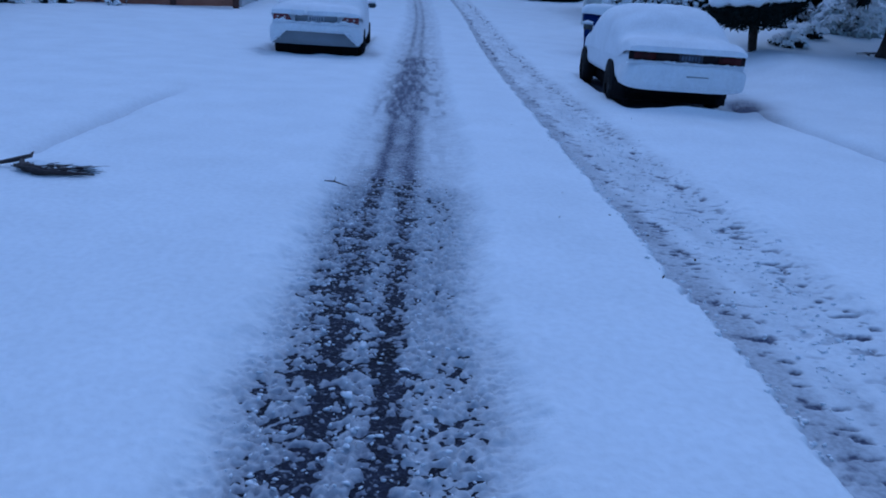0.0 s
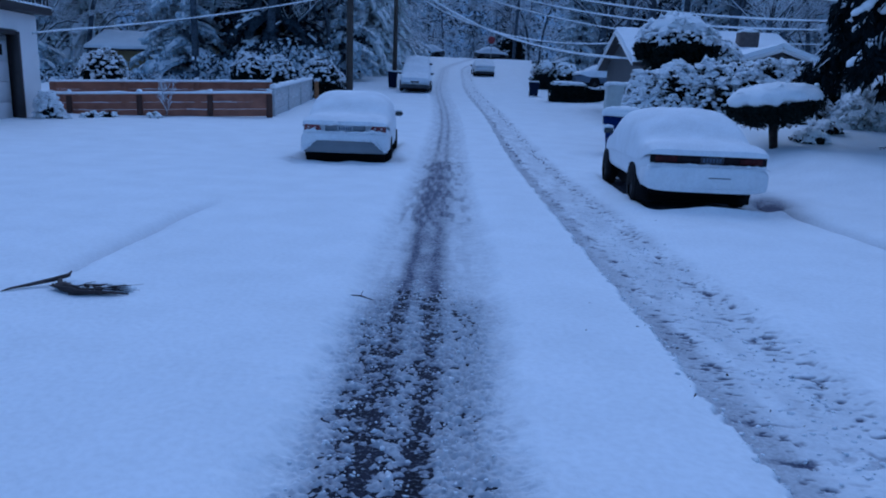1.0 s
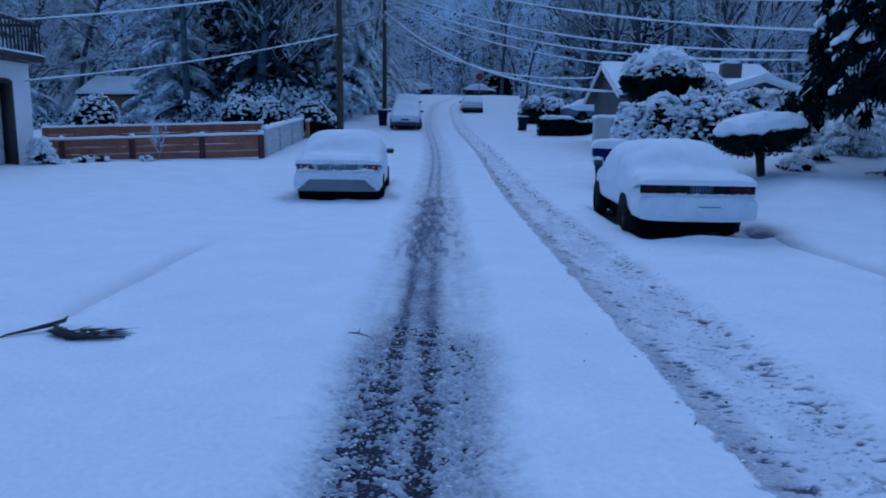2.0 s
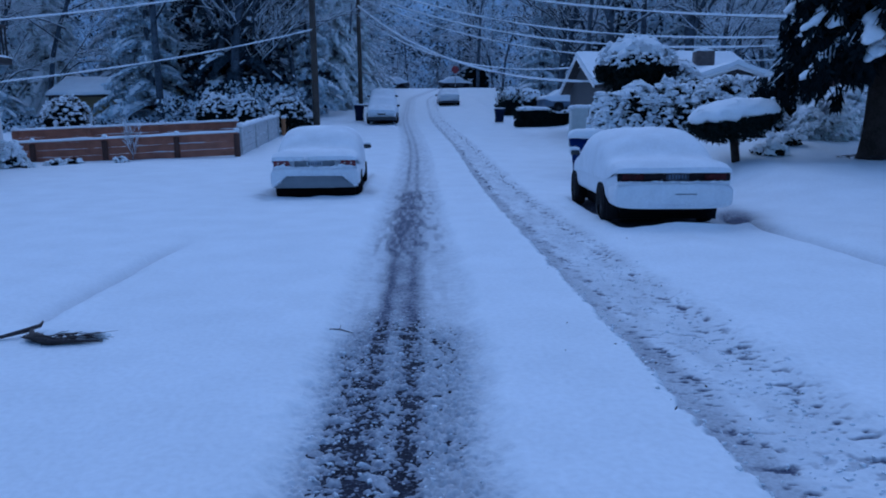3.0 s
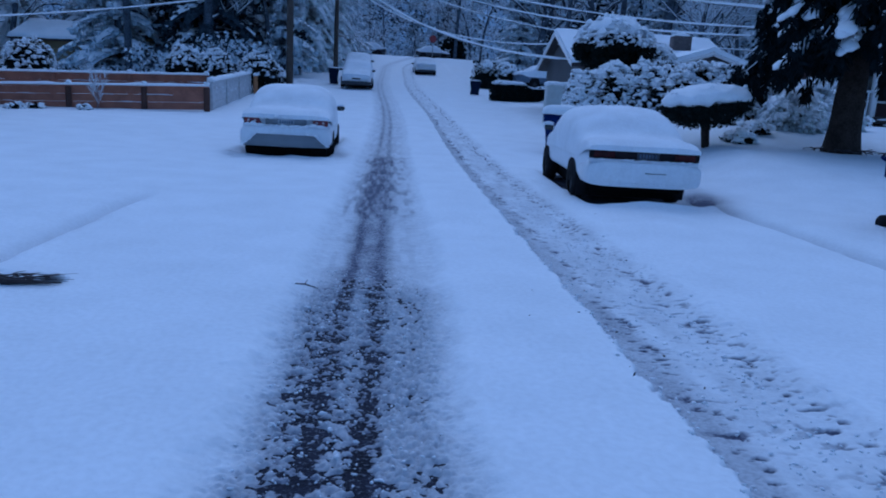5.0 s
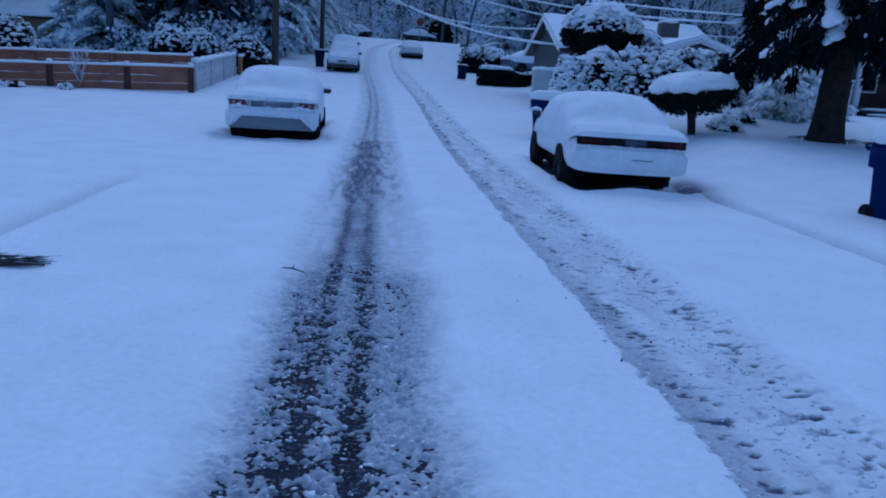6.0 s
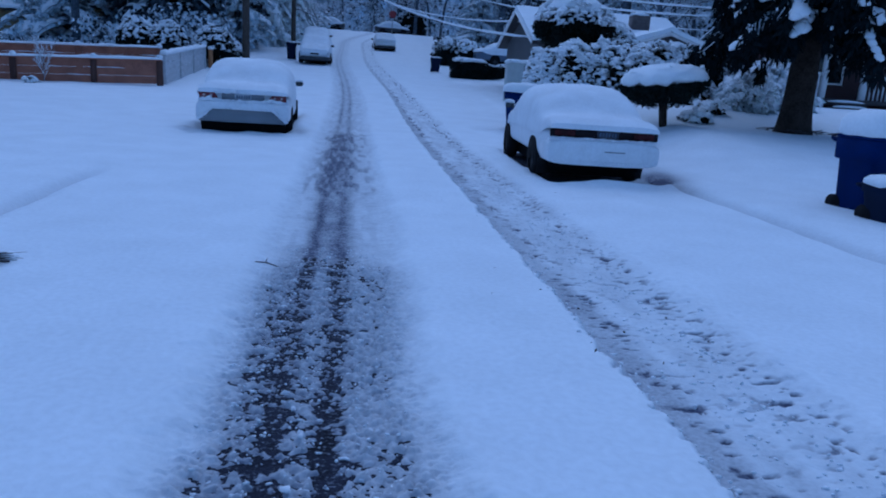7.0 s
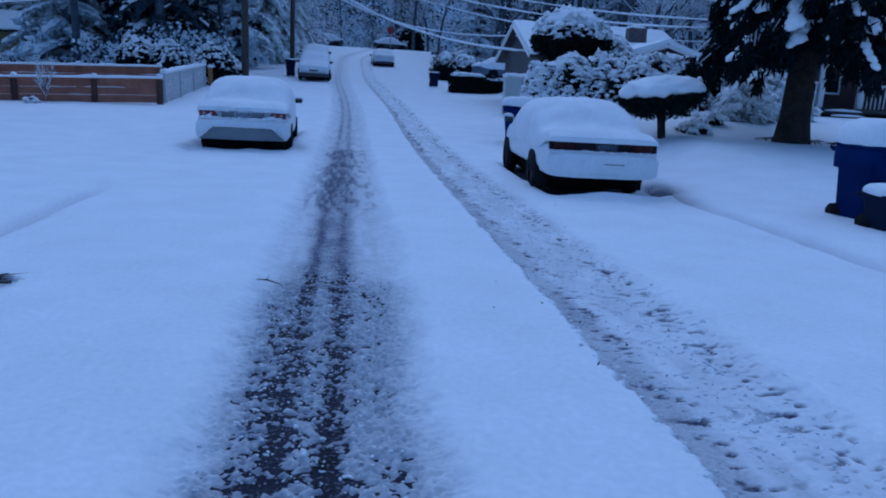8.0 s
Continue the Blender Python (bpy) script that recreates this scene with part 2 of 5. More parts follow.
def rise(x, y):
    """The lie of the land: level street, then a hill; lawns a little higher on the right."""
    x, y = np.asarray(x, float), np.asarray(y, float)
    z = 0.0
    for d in (-3, -1, 1, 3):
        z = z + np.interp(y + d, [-60, 15, 25, 33, 41, 60, 92, 100, 130, 400], [0, 0, 0.38, 0.88, 1.38, 2.85, 5.85, 6.1, 5.0, 5.0]) / 4
    z = z - 0.2 * smoothstep(-7, -14, x) * smoothstep(15, 26, y) * smoothstep(32, 27, y)
    kerb = 5.7 + 1.7 * smoothstep(21, 27, y)
    z = z + 0.55 * smoothstep(0, 1.9, x - kerb) * smoothstep(8.5, 15.5, y) * smoothstep(62, 50, y) + 0.32 * smoothstep(5.7, 7.2, x) * smoothstep(15.9, 18.4, y) * smoothstep(26, 22, y)
    z = z + 0.05 * smoothstep(4.9, 5.4, x) + 0.03 * smoothstep(-3.0, -3.5, x)
    return z


def z_at(x, y):
    return float(rise(x, y))


def sway(y):
    """How far the wheel tracks swing sideways up the hill."""
    return -0.75 * smoothstep(24, 50, y) + 4.0 * smoothstep(66, 100, y)


# ---- ground: one snow sheet with wheel tracks worn through to the asphalt ----
ROAD_Z = -0.065


def snow_sheet(x, y):
    """Height of the snow over the lie of the land, and how dark with slush and painted shade."""
    s = x - sway(y)
    h = 0.022 * (vnoise(x, y, 1.1, 1) - 0.5) + 0.013 * (vnoise(x, y, 0.33, 2) - 0.5) + 0.007 * (vnoise(x, y, 0.10, 3) - 0.5)
    h = h + 0.10 * (vnoise(x, y, 6.0, 4) - 0.5) * smoothstep(5.0, 8.0, np.abs(x - 1))
    edge = 0.10 * (vnoise(x, y, 0.35, 5) - 0.5) + 0.06 * (vnoise(x, y, 0.09, 6) - 0.5)
    clump = 0.36 * vnoise(x, y * 1.3, 0.030, 7) + 0.38 * vnoise(x * 0.9, y * 1.2, 0.0155, 8) + 0.26 * vnoise(x, y, 0.08, 9)
    # left track: broken to crumbs near by, grey and smooth further on, with one long worn patch
    e = s + edge
    core = smoothstep(-0.70, -0.46, e) * smoothstep(0.42, 0.16, e)
    wide = smoothstep(-0.80, -0.62, e) * smoothstep(0.52, 0.34, e)
    near = smoothstep(6.0, 4.9, y)
    patch = smoothstep(8.2, 8.8, y + 2 * edge) * smoothstep(16.4, 15.2, y + 4 * edge)
    wob = 0.03 * (vnoise(x, y, 0.4, 21) - 0.5)
    lanes = np.exp(-((s + wob + 0.305) / 0.050) ** 2) * (0.55 + 0.7 * vnoise(x, y, 0.5, 24)) + 0.9 * np.exp(-((s + wob + 0.075) / 0.055) ** 2) * (0.6 + 0.6 * vnoise(x, y, 0.5, 25))
    strip = np.exp(-((s + 0.19) / 0.22) ** 4)
    bare = np.clip(core * (0.36 + 0.10 * strip + 0.30 * np.exp(-((s + 0.45) / 0.13) ** 2) + 1.08 * np.clip(lanes, 0, 1)), 0, 1.25)
    slot = np.exp(-((s + 0.19) / 0.20) ** 4) * np.exp(-((y - 2.47 - 0.1 * wob) / 0.030) ** 2)
    bare = np.clip(bare + 0.7 * slot, 0, 1.25)
    level = 0.62 - 0.34 * bare + 0.14 * (vnoise(x, y, 0.30, 15) - 0.5)
    left = -0.046 * wide + near * core * (0.085 * (clump - 0.5) + 0.062 * (level - 0.43) - 0.0125)
    left = left + 0.030 * (wide - core) * (clump - 0.5) + (1 - near) * core * (0.012 * (clump - 0.5) + 0.008 * (vnoise(x, y, 0.05, 26) - 0.5) - 0.006)
    # right track: packed and smooth, a scraped edge and a few broken holes
    e2 = s + 0.6 * edge + 0.05 * (vnoise(x, y, 0.045, 18) - 0.5)
    cut = smoothstep(1.38, 1.43, e2) * smoothstep(2.46, 2.16, e2)
    rut = smoothstep(1.38, 1.42, e2) * smoothstep(1.66, 1.54, e2)
    rubble = smoothstep(1.55, 1.75, e2) * smoothstep(2.50, 2.20, e2)
    streak = np.exp(-((s - 1.62) / 0.07) ** 2) + np.exp(-((s - 2.17 + 0.5 * edge) / 0.12) ** 2)
    right = -0.045 * cut + rubble * (0.026 * (0.55 * vnoise(x, y * 0.5, 0.11, 11) + 0.45 * vnoise(x, y * 0.8, 0.04, 12) - 0.5)) + 0.006 * rut * (vnoise(x, y, 0.06, 17) - 0.5) + 0.010 * np.exp(-((s - 2.28) / 0.1) ** 2) * (vnoise(x, y, 0.12, 27) - 0.3)
    pits = smoothstep(0.66, 0.74, 0.5 * vnoise(x * 0.6, y, 0.045, 13) + 0.5 * vnoise(x * 0.7, y * 1.2, 0.028, 16) + 0.06 * streak) * cut * np.clip(0.25 + 0.75 * streak, 0, 1)
    right = right - 0.016 * pits
    far = smoothstep(60, 25, y)
    h = h * (1 - 0.8 * np.maximum(wide, cut)) + (left + right) * (0.5 + 0.5 * far)
    # crumbs thrown beside the tracks
    by = np.exp(-((s + 0.75) / 0.12) ** 2) + np.exp(-((s - 0.5) / 0.12) ** 2) + np.exp(-((s - 2.5) / 0.25) ** 2)
    h = h + 0.030 * np.clip(by, 0, 1) * np.clip(vnoise(x, y, 0.09, 14) - 0.55, 0, 1)
    # gutters drawn along both edges of the street
    g1 = np.exp(-((x + 3.04 + 0.03 * np.sin(y)) / 0.09) ** 2) * smoothstep(5.2, 5.7, y) * smoothstep(9.6, 8.3, y)
    g2 = np.exp(-((x - 4.96) / 0.12) ** 2) * smoothstep(5.0, 6.5, y) * smoothstep(12.4, 11.4, y)
    h = h - 0.085 * g1 - 0.085 * g2 + 0.03 * np.exp(-((x + 2.85) / 0.14) ** 2) * smoothstep(5.2, 5.7, y) * smoothstep(9.6, 8.3, y)
    # sheltered hollows under the two cars
    for cx, cy, hx, hy in ((3.72, 12.1, 0.78, 2.05), (-2.2, 16.8, 0.85, 2.2)):
        under = smoothstep(hx + 0.12, hx - 0.1, np.abs(x - cx)) * smoothstep(hy + 0.15, hy - 0.1, np.abs(y - cy))
        h = h - 0.09 * under
        dx, dy = np.maximum(np.abs(x - cx) - hx, 0), np.maximum(np.abs(y - cy) - hy, 0)
        h = h + 0.09 * np.exp(-((np.hypot(dx, dy) - 0.2) / 0.13) ** 2) * np.clip(vnoise(x, y, 0.4, 19) * 1.5 - 0.3, 0, 1) * (1 - under)
    # bare ground and painted shade by the rear corners of the two cars
    wet = np.exp(-((x - 4.85 - 0.25 * (y - 10.6)) / 0.36) ** 2 - ((y - 10.9) / 0.95) ** 2) * (0.6 + 0.8 * vnoise(x, y, 0.25, 28))
    # the smudges beside the saloon are shade, coloured as slush
    wet = wet + 0.8 * np.exp(-((x + 3.12 + 0.1 * (y - 14.5)) / 0.22) ** 2 - ((y - 14.75) / 0.5) ** 2) * (0.5 + 0.8 * vnoise(x, y, 0.2, 31)) + 0.45 * np.exp(-((x + 1.1) / 0.15) ** 2 - ((y - 15.2) / 0.6) ** 2)
    h = h - 0.075 * np.clip(wet, 0, 1)
    tread = 0.75 + 0.5 * vnoise(x, y * 0.12, 0.035, 29)
    specks = 0.5 + 0.8 * smoothstep(0.35, 0.65, vnoise(x, y * 0.2, 0.07, 30))
    worn = 0.70 * near * np.clip(bare, 0, 1) * np.clip(1.35 - 1.25 * clump, 0, 1) + 0.10 * near * core
    worn = worn + (1 - near) * (0.50 * patch * np.clip(0.75 * strip + 0.40 * core * specks, 0, 1) * tread + (1 - patch) * (0.50 * strip * np.interp(y, [6, 7, 9, 16, 30, 60], [0.8, 0.7, 0.7, 0.36, 0.28, 0.25]) + 0.22 * np.clip(lanes, 0, 1)) + 0.12 * core * specks)
    # the g1 and g2 terms add exposed grit and painted shade in the grooves
    slush = worn + 0.13 * wide * (0.4 + vnoise(x, y, 0.05, 22)) + 0.27 * cut * (0.6 + 0.95 * rut + 0.8 * (vnoise(x, y * 0.3, 0.12, 23) - 0.5)) + 0.75 * pits + 0.22 * g1 + 0.26 * g2 + 0.9 * np.clip(wet, 0, 1)
    slush = np.clip(slush, 0, 0.92) * (0.45 + 0.55 * smoothstep(55, 22, y))
    return h, slush


def spaced(*runs):
    out = []
    for a, b, step in runs:
        out.append(np.arange(a, b - step * 0.3, step))
    out.append([runs[-1][1]])
    return np.concatenate(out)


xs = spaced((-260, -60, 20), (-60, -16, 2.5), (-16, -4.4, 0.35), (-4.4, -0.9, 0.06), (-0.9, -0.7, 0.025), (-0.7, 0.3, 0.008), (0.3, 0.6, 0.016), (0.6, 1.3, 0.03), (1.3, 2.6, 0.018), (2.6, 5.6, 0.06), (5.6, 16, 0.35), (16, 60, 2.5), (60, 260, 20))
ys = spaced((-60, -8, 4), (-8, 1.6, 0.08), (1.6, 5.2, 0.009), (5.2, 10.0, 0.026), (10, 16, 0.06), (16, 30, 0.2), (30, 104, 0.7), (104, 420, 15))
gx, gy = np.meshgrid(xs, ys)
hh, ss = snow_sheet(gx, gy)
gz = rise(gx, gy) + hh
gv = np.stack([gx, gy, gz], -1).reshape(-1, 3)
nx, ny = len(xs), len(ys)
q = (np.arange(ny - 1)[:, None] * nx + np.arange(nx - 1)[None]).reshape(-1)
gf = np.stack([q, q + 1, q + 1 + nx, q + nx], -1)
gm = bpy.data.meshes.new("ground")
gm.vertices.add(len(gv))
gm.vertices.foreach_set("co", gv.ravel())
gm.loops.add(gf.size)
gm.loops.foreach_set("vertex_index", gf.ravel().astype(np.int32))
gm.polygons.add(len(gf))
gm.polygons.foreach_set("loop_start", (np.arange(len(gf)) * 4).astype(np.int32))
gm.polygons.foreach_set("loop_total", np.full(len(gf), 4, np.int32))
gm.update(calc_edges=True)
gm.attributes.new("slush", "FLOAT", "POINT").data.foreach_set("value", ss.ravel().astype(np.float32))
gm.materials.append(STREET_SNOW)
gm.shade_smooth()
tagged(new("ground", gm), "fresh white snow over street and lawns with wheel tracks", "snow", kind="structure")

acc = Acc()
ry = np.concatenate([np.arange(-6, 16, 1.0), np.arange(16, 32, 0.5)])
acc.rings([[(x, y, z_at(1, y) + ROAD_Z) for x in (-2.9, -1, 1, 3, 4.8)] for y in ry], closed=False)
tagged(part("road", acc, SLUSHY_ASPHALT), "wet dark asphalt street showing through worn snow", "road", kind="structure")


# loose crumbs of snow on and beside the worn track
def scatter_crumbs(x, y, size, label):
    z = rise(x, y) + np.maximum(snow_sheet(x, y)[0], ROAD_Z)
    v0, f0 = PEBBLE[0], np.array(PEBBLE[1])
    n, k = len(x), len(v0)
    shape = 1 + 0.34 * RNG.standard_normal((n, k, 1))
    v = v0[None] * shape * (size[:, None] * RNG.uniform(0.6, 1.4, (n, 3)) * [1.1, 0.9, 0.7])[:, None] + np.stack([x, y, z + 0.15 * size], -1)[:, None]
    acc_ = Acc()
    acc_.v.append(v.reshape(-1, 3))
    acc_.f = (f0[None] + (np.arange(n) * k)[:, None, None]).reshape(-1, 3).tolist()
    tagged(part("snow_crumbs", acc_, CAKED), label, "snow", kind="stuff")


cy = 1.7 + 4.1 * RNG.random(1500) ** 1.2
cx = RNG.normal(-0.2, 0.24, 1500)
keep = (RNG.random(1500) > 0.75 * np.exp(-((cx + 0.305) / 0.06) ** 2) + 0.75 * np.exp(-((cx + 0.075) / 0.06) ** 2)) & (cx > -0.62) & (cx < 0.28)
scatter_crumbs(cx[keep], cy[keep], RNG.uniform(0.003, 0.010, keep.sum()) * (1 + 0.9 * (RNG.random(keep.sum()) < 0.05)), "loose crumbs of snow broken by wheels")
cy = 2.0 + 8.0 * RNG.random(900) ** 1.3
cx = np.where(RNG.random(900) < 0.3, RNG.normal(1.43, 0.03, 900), np.clip(RNG.normal(1.95, 0.2, 900), 1.5, 2.35))
scatter_crumbs(cx, cy, RNG.uniform(0.004, 0.014, 900), "loose lumps of snow along the packed track")


# ---- cars ----
def ring_section(y, hw, zb, zt, n=4.0, k=24):
    a = np.linspace(0, 2 * np.pi, k, endpoint=False) + np.pi / k
    c, s = np.cos(a), np.sin(a)
    x = np.sign(c) * np.abs(c) ** (2 / n) * hw
    z = (zb + zt) / 2 + np.sign(s) * np.abs(s) ** (2 / n) * (zt - zb) / 2
    return np.stack([x, np.full(k, y), z], -1)


def arch_section(y, hw, zb, zt, n, k=21, seed=0):
    u = np.sin(np.linspace(-np.pi / 2, np.pi / 2, k))
    z = zb + (zt - zb) * (1 - np.abs(u) ** n) ** (1 / n)
    x = u * hw
    w = 0.025 * (vnoise(x + 5, np.full(k, y), 0.35, 20 + seed) - 0.5) * (z > zb + 0.05)
    return np.stack([x, np.full(k, y), z + w], -1)


def wheel(parent, x, y, r=0.285, width=0.2, side=1):
    a = Acc()
    ang = np.linspace(0, 2 * np.pi, 28, endpoint=False)
    rings = []
    for dx, rr in ((-0.5, 0.62), (-0.5, 0.92), (-0.38, 1.0), (0.38, 1.0), (0.5, 0.92), (0.5, 0.62)):
        rings.append(np.stack([np.full(28, x + dx * width), y + rr * r * np.cos(ang), r - 0.05 + rr * r * np.sin(ang)], -1))
    w = thing("wheel", (0, 0, 0))
    w.parent = parent
    part("tyre", a.rings(rings, caps=False), RUBBER, w)
    a = Acc()
    rings = [np.stack([np.full(28, x + side * dx * width), y + rr * r * np.cos(ang), r - 0.05 + rr * r * np.sin(ang)], -1) for dx, rr in ((-0.3, 0.64), (0.40, 0.62), (0.30, 0.5), (0.38, 0.2), (0.40, 0.05))]
    part("rim", a.rings(rings), RIM, w)


def interp_sections(table, fn, step=0.09):
    table = np.array(table, float)
    y = np.arange(table[0, 0], table[-1, 0] + step * 0.4, step)
    cols = [np.interp(y, table[:, 0], table[:, c]) for c in range(1, table.shape[1])]
    ker = np.array([1, 2, 3, 2, 1]) / 9
    cols = [np.convolve(np.pad(c, 2, mode="edge"), ker, mode="valid") for c in cols]
    return [fn(yy, *vals) for yy, *vals in zip(y, *cols)]


def car(at, turn, label, length, width, roof, belt, deck, cabin, paint, mirror, group="parked cars", seed=0, detail=True, sill=0.2):
    """A parked car with its tail at y = 0 and its nose at y = length."""
    hw = width / 2
    c = thing("car", at, turn, label, "car", group)
    a = Acc()
    a.rings(interp_sections([(0.0, hw * 0.93, 0.30, belt - 0.12), (0.12, hw * 0.97, 0.24, belt - 0.04), (0.9, hw, sill, belt), (length * 0.6, hw, sill, belt - 0.02), (length - 0.7, hw * 0.97, sill, belt - 0.12), (length - 0.15, hw * 0.86, 0.26, belt - 0.26), (length, hw * 0.74, 0.34, belt - 0.34)], lambda y, w, b, t: ring_section(y, w, b, t, 5.0)))
    part("body", a, paint, c)
    # cabin glass
    r0, r1, w0, w1 = cabin
    a = Acc()
    a.rings(interp_sections([(r0, hw * 0.82, belt - 0.06, belt + 0.02), (r1, hw * 0.72, belt - 0.06, roof - 0.04), (w0, hw * 0.74, belt - 0.06, roof - 0.04), (w1, hw * 0.82, belt - 0.06, belt + 0.02)], lambda y, w, b, t: ring_section(y, w, b, t, 3.0)))
    part("cabin_glass", a, GLASS, c, "dark window glass under snow")
    # the coat of snow: deck, rear window, roof, windscreen and bonnet
    a = Acc()
    sn = 0.09
    table = [(-0.05, hw * 0.93, belt - 0.11, belt - 0.06, 5.0), (-0.01, hw * 0.955, belt - 0.11, deck + sn * 0.45, 5.5), (0.10, hw * 0.975, belt - 0.10, deck + sn * 0.9, 5.5), (0.35, hw * 0.99, belt - 0.22, deck + sn * 1.1, 4.2),
             (max(r0 + 0.05, 0.4), hw * 0.99, belt - 0.24, deck + sn * 1.3, 3.4), ((r0 + r1) / 2, hw * 0.998, belt - 0.24, deck + (roof - deck) * 0.68 + sn, 3.5), (r1, hw * 1.0, belt - 0.24, roof + sn * 0.9, 3.7), ((r1 + w0) / 2, hw * 1.0, belt - 0.24, roof + sn, 3.7), (w0, hw * 1.0, belt - 0.24, roof + sn * 0.85, 3.6),
             (w1, hw * 0.995, belt - 0.26, belt + sn * 1.2, 3.4), (length - 0.5, hw * 0.945, belt - 0.32, belt - 0.06 + sn * 0.6, 4.2), (length - 0.12, hw * 0.84, belt - 0.32, belt - 0.2, 4.5)]
    secs = interp_sections(table, lambda y, w, b, t, n: arch_section(y, w + 0.003, b, t, n, seed=seed))
    a.rings(secs, closed=False)
    for end in (secs[0], secs[-1]):
        a.add(end, [tuple(range(len(end)))])
    part("snow_cover", a, CAKED if detail else SNOW, c, "thick smooth snow coat")
    for sx in (-1, 1):
        for wy in (0.92, length - 0.88):
            wheel(c, sx * (hw - 0.093), wy, side=sx)
            # filled dark disc on the body side, for the shade of the open arch
            a = Acc()
            ang = np.linspace(-0.25, np.pi + 0.25, 20)
            ca, sa = np.cos(ang), np.sin(ang)
            ca, sa = np.sign(ca) * np.abs(ca) ** 0.75, np.sign(sa) * np.abs(sa) ** 0.75
            rr = [np.stack([np.full(20, sx * (hw + dx)), wy + r_ * ca, 0.25 + r_ * sa], -1) for dx, r_ in ((-0.06, 0.33), (0.003, 0.325), (0.003, 0.30), (0.001, 0.05))]
            a.rings(rr, closed=False)
            part("wheel_arch", a, RUBBER, c)
    # a near-black block fills the shaded space under the car
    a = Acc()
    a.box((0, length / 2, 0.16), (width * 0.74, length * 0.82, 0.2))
    part("underbody_shade", a, UNDERCAR_SHADE, c)
    for sx in (-1, 1):
        a = Acc()
        lump(a, (sx * (hw + 0.05), w1 - 0.15, belt + 0.06), (0.11, 0.06, 0.075), 0.05, False)
        m = part("wing_mirror", a, mirror, c)
        a = Acc()
        a.box((sx * (hw + 0.05), w1 - 0.212, belt + 0.055), (0.16, 0.012, 0.09))
        part("mirror_glass", a, GLASS, m)
        a = Acc()
        lump(a, (sx * (hw + 0.05), w1 - 0.15, belt + 0.125), (0.1, 0.06, 0.04), 0.1, False)
        part("snow_cap", a, SNOW, m)
    return c


# the pale coupe on the right
coupe = car((3.60, 9.98, 0.0), -3.2, "white coupe under thick snow, parked at the kerb", 4.35, 1.70, 1.31, 0.88, 0.86, (0.5, 1.45, 2.6, 3.3), PAINT_WHITE, PAINT_WHITE, seed=1, sill=0.27)
a = Acc()
a.box((0, 0.005, 0.715), (1.58, 0.07, 0.125))
band = part("tail_lamp_band", a, LAMP_DARK, coupe, "full-width dark tail lamp band")
for sx in (-1, 1):
    a = Acc()
    a.box((sx * 0.58, -0.028, 0.715), (0.30, 0.02, 0.085))
    part("tail_lamp", a, LAMP_DIM, band, "smoked deep red lamp glass")
a = Acc()
a.box((0.05, -0.03, 0.712), (0.32, 0.016, 0.10))
plate = part("licence_plate", a, PLATE_DIM, band)
for i in range(6):
    a = Acc()
    a.box((-0.065 + i * 0.045 , -0.040, 0.712), (0.024, 0.006, 0.055))
    part("bar", a, BARS, plate)
a = Acc()
a.rings([ring_section(y, w, b, t, 5.0) for y, w, b, t in ((-0.10, 0.80, 0.29, 0.60), (-0.085, 0.825, 0.265, 0.625), (0.05, 0.845, 0.25, 0.64), (0.35, 0.85, 0.25, 0.62))])
bump = part("bumper", a, PAINT_WHITE, coupe, "white bumper dusted with snow")
a = Acc()
a.box((0.16, -0.103, 0.475), (0.30, 0.012, 0.014))
part("bumper_vent", a, PAINT_GREY, bump)
a = Acc()
a.rings([arch_section(y, 0.83, 0.60, t, 6.0, seed=3) for y, t in ((-0.10, 0.612), (-0.07, 0.632), (-0.02, 0.638))], closed=False)
part("snow_cap", a, SNOW, bump)
# added black block for the shade below the coupe's bumper
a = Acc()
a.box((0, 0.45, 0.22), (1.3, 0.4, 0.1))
part("under_bumper_shade", a, UNDERCAR_SHADE, coupe)
for sx in (-1, 1):
    a = Acc()
    a.box((sx * 0.7, 0.55, 0.17), (0.24, 0.03, 0.26))
    part("mud_flap", a, RUBBER, coupe)

# the pale saloon on the left
saloon = car((-2.12, 14.5, -0.04), 2.2, "white saloon under thick snow, parked at the kerb", 4.7, 1.80, 1.42, 0.92, 0.92, (0.6, 1.55, 2.7, 3.5), PAINT_WHITE, PAINT_DARK, seed=2)
for sx in (-1, 1):
    a = Acc()
    a.rings([[(sx * 0.82, 0.05, 0.84), (sx * 0.82, 0.05, 0.68), (sx * 0.48, -0.01, 0.69), (sx * 0.55, -0.01, 0.83)], [(sx * 0.82, -0.02, 0.82), (sx * 0.82, -0.02, 0.70), (sx * 0.46, -0.055, 0.70), (sx * 0.55, -0.05, 0.81)]][::sx])
    lamp = part("tail_lamp", a, LAMP_RED, saloon, "red tail lamp with pale round lenses")
    for dx in (0.60, 0.73):
        a = Acc()
        lump(a, (sx * dx, -0.05, 0.755), (0.026, 0.016, 0.03), 0.02, False)
        part("lens", a, LAMP_PALE, lamp)
a = Acc()
a.box((0, -0.02, 0.755), (0.80, 0.05, 0.13))
pan = part("plate_panel", a, PAINT_GREY, saloon, "grey plate recess flecked with snow")
a = Acc()
a.box((0, -0.05, 0.755), (0.32, 0.014, 0.115))
plate = part("licence_plate", a, PLATE, pan)
for i in range(6):
    a = Acc()
    a.box((-0.11 + i * 0.045, -0.06, 0.755), (0.026, 0.006, 0.06))
    part("bar", a, BARS, plate)
a = Acc()
a.rings([ring_section(y, w, b, t, 5.0) for y, w, b, t in ((-0.16, 0.84, 0.285, 0.60), (-0.14, 0.875, 0.27, 0.66), (0.02, 0.895, 0.26, 0.68), (0.4, 0.90, 0.25, 0.66))])
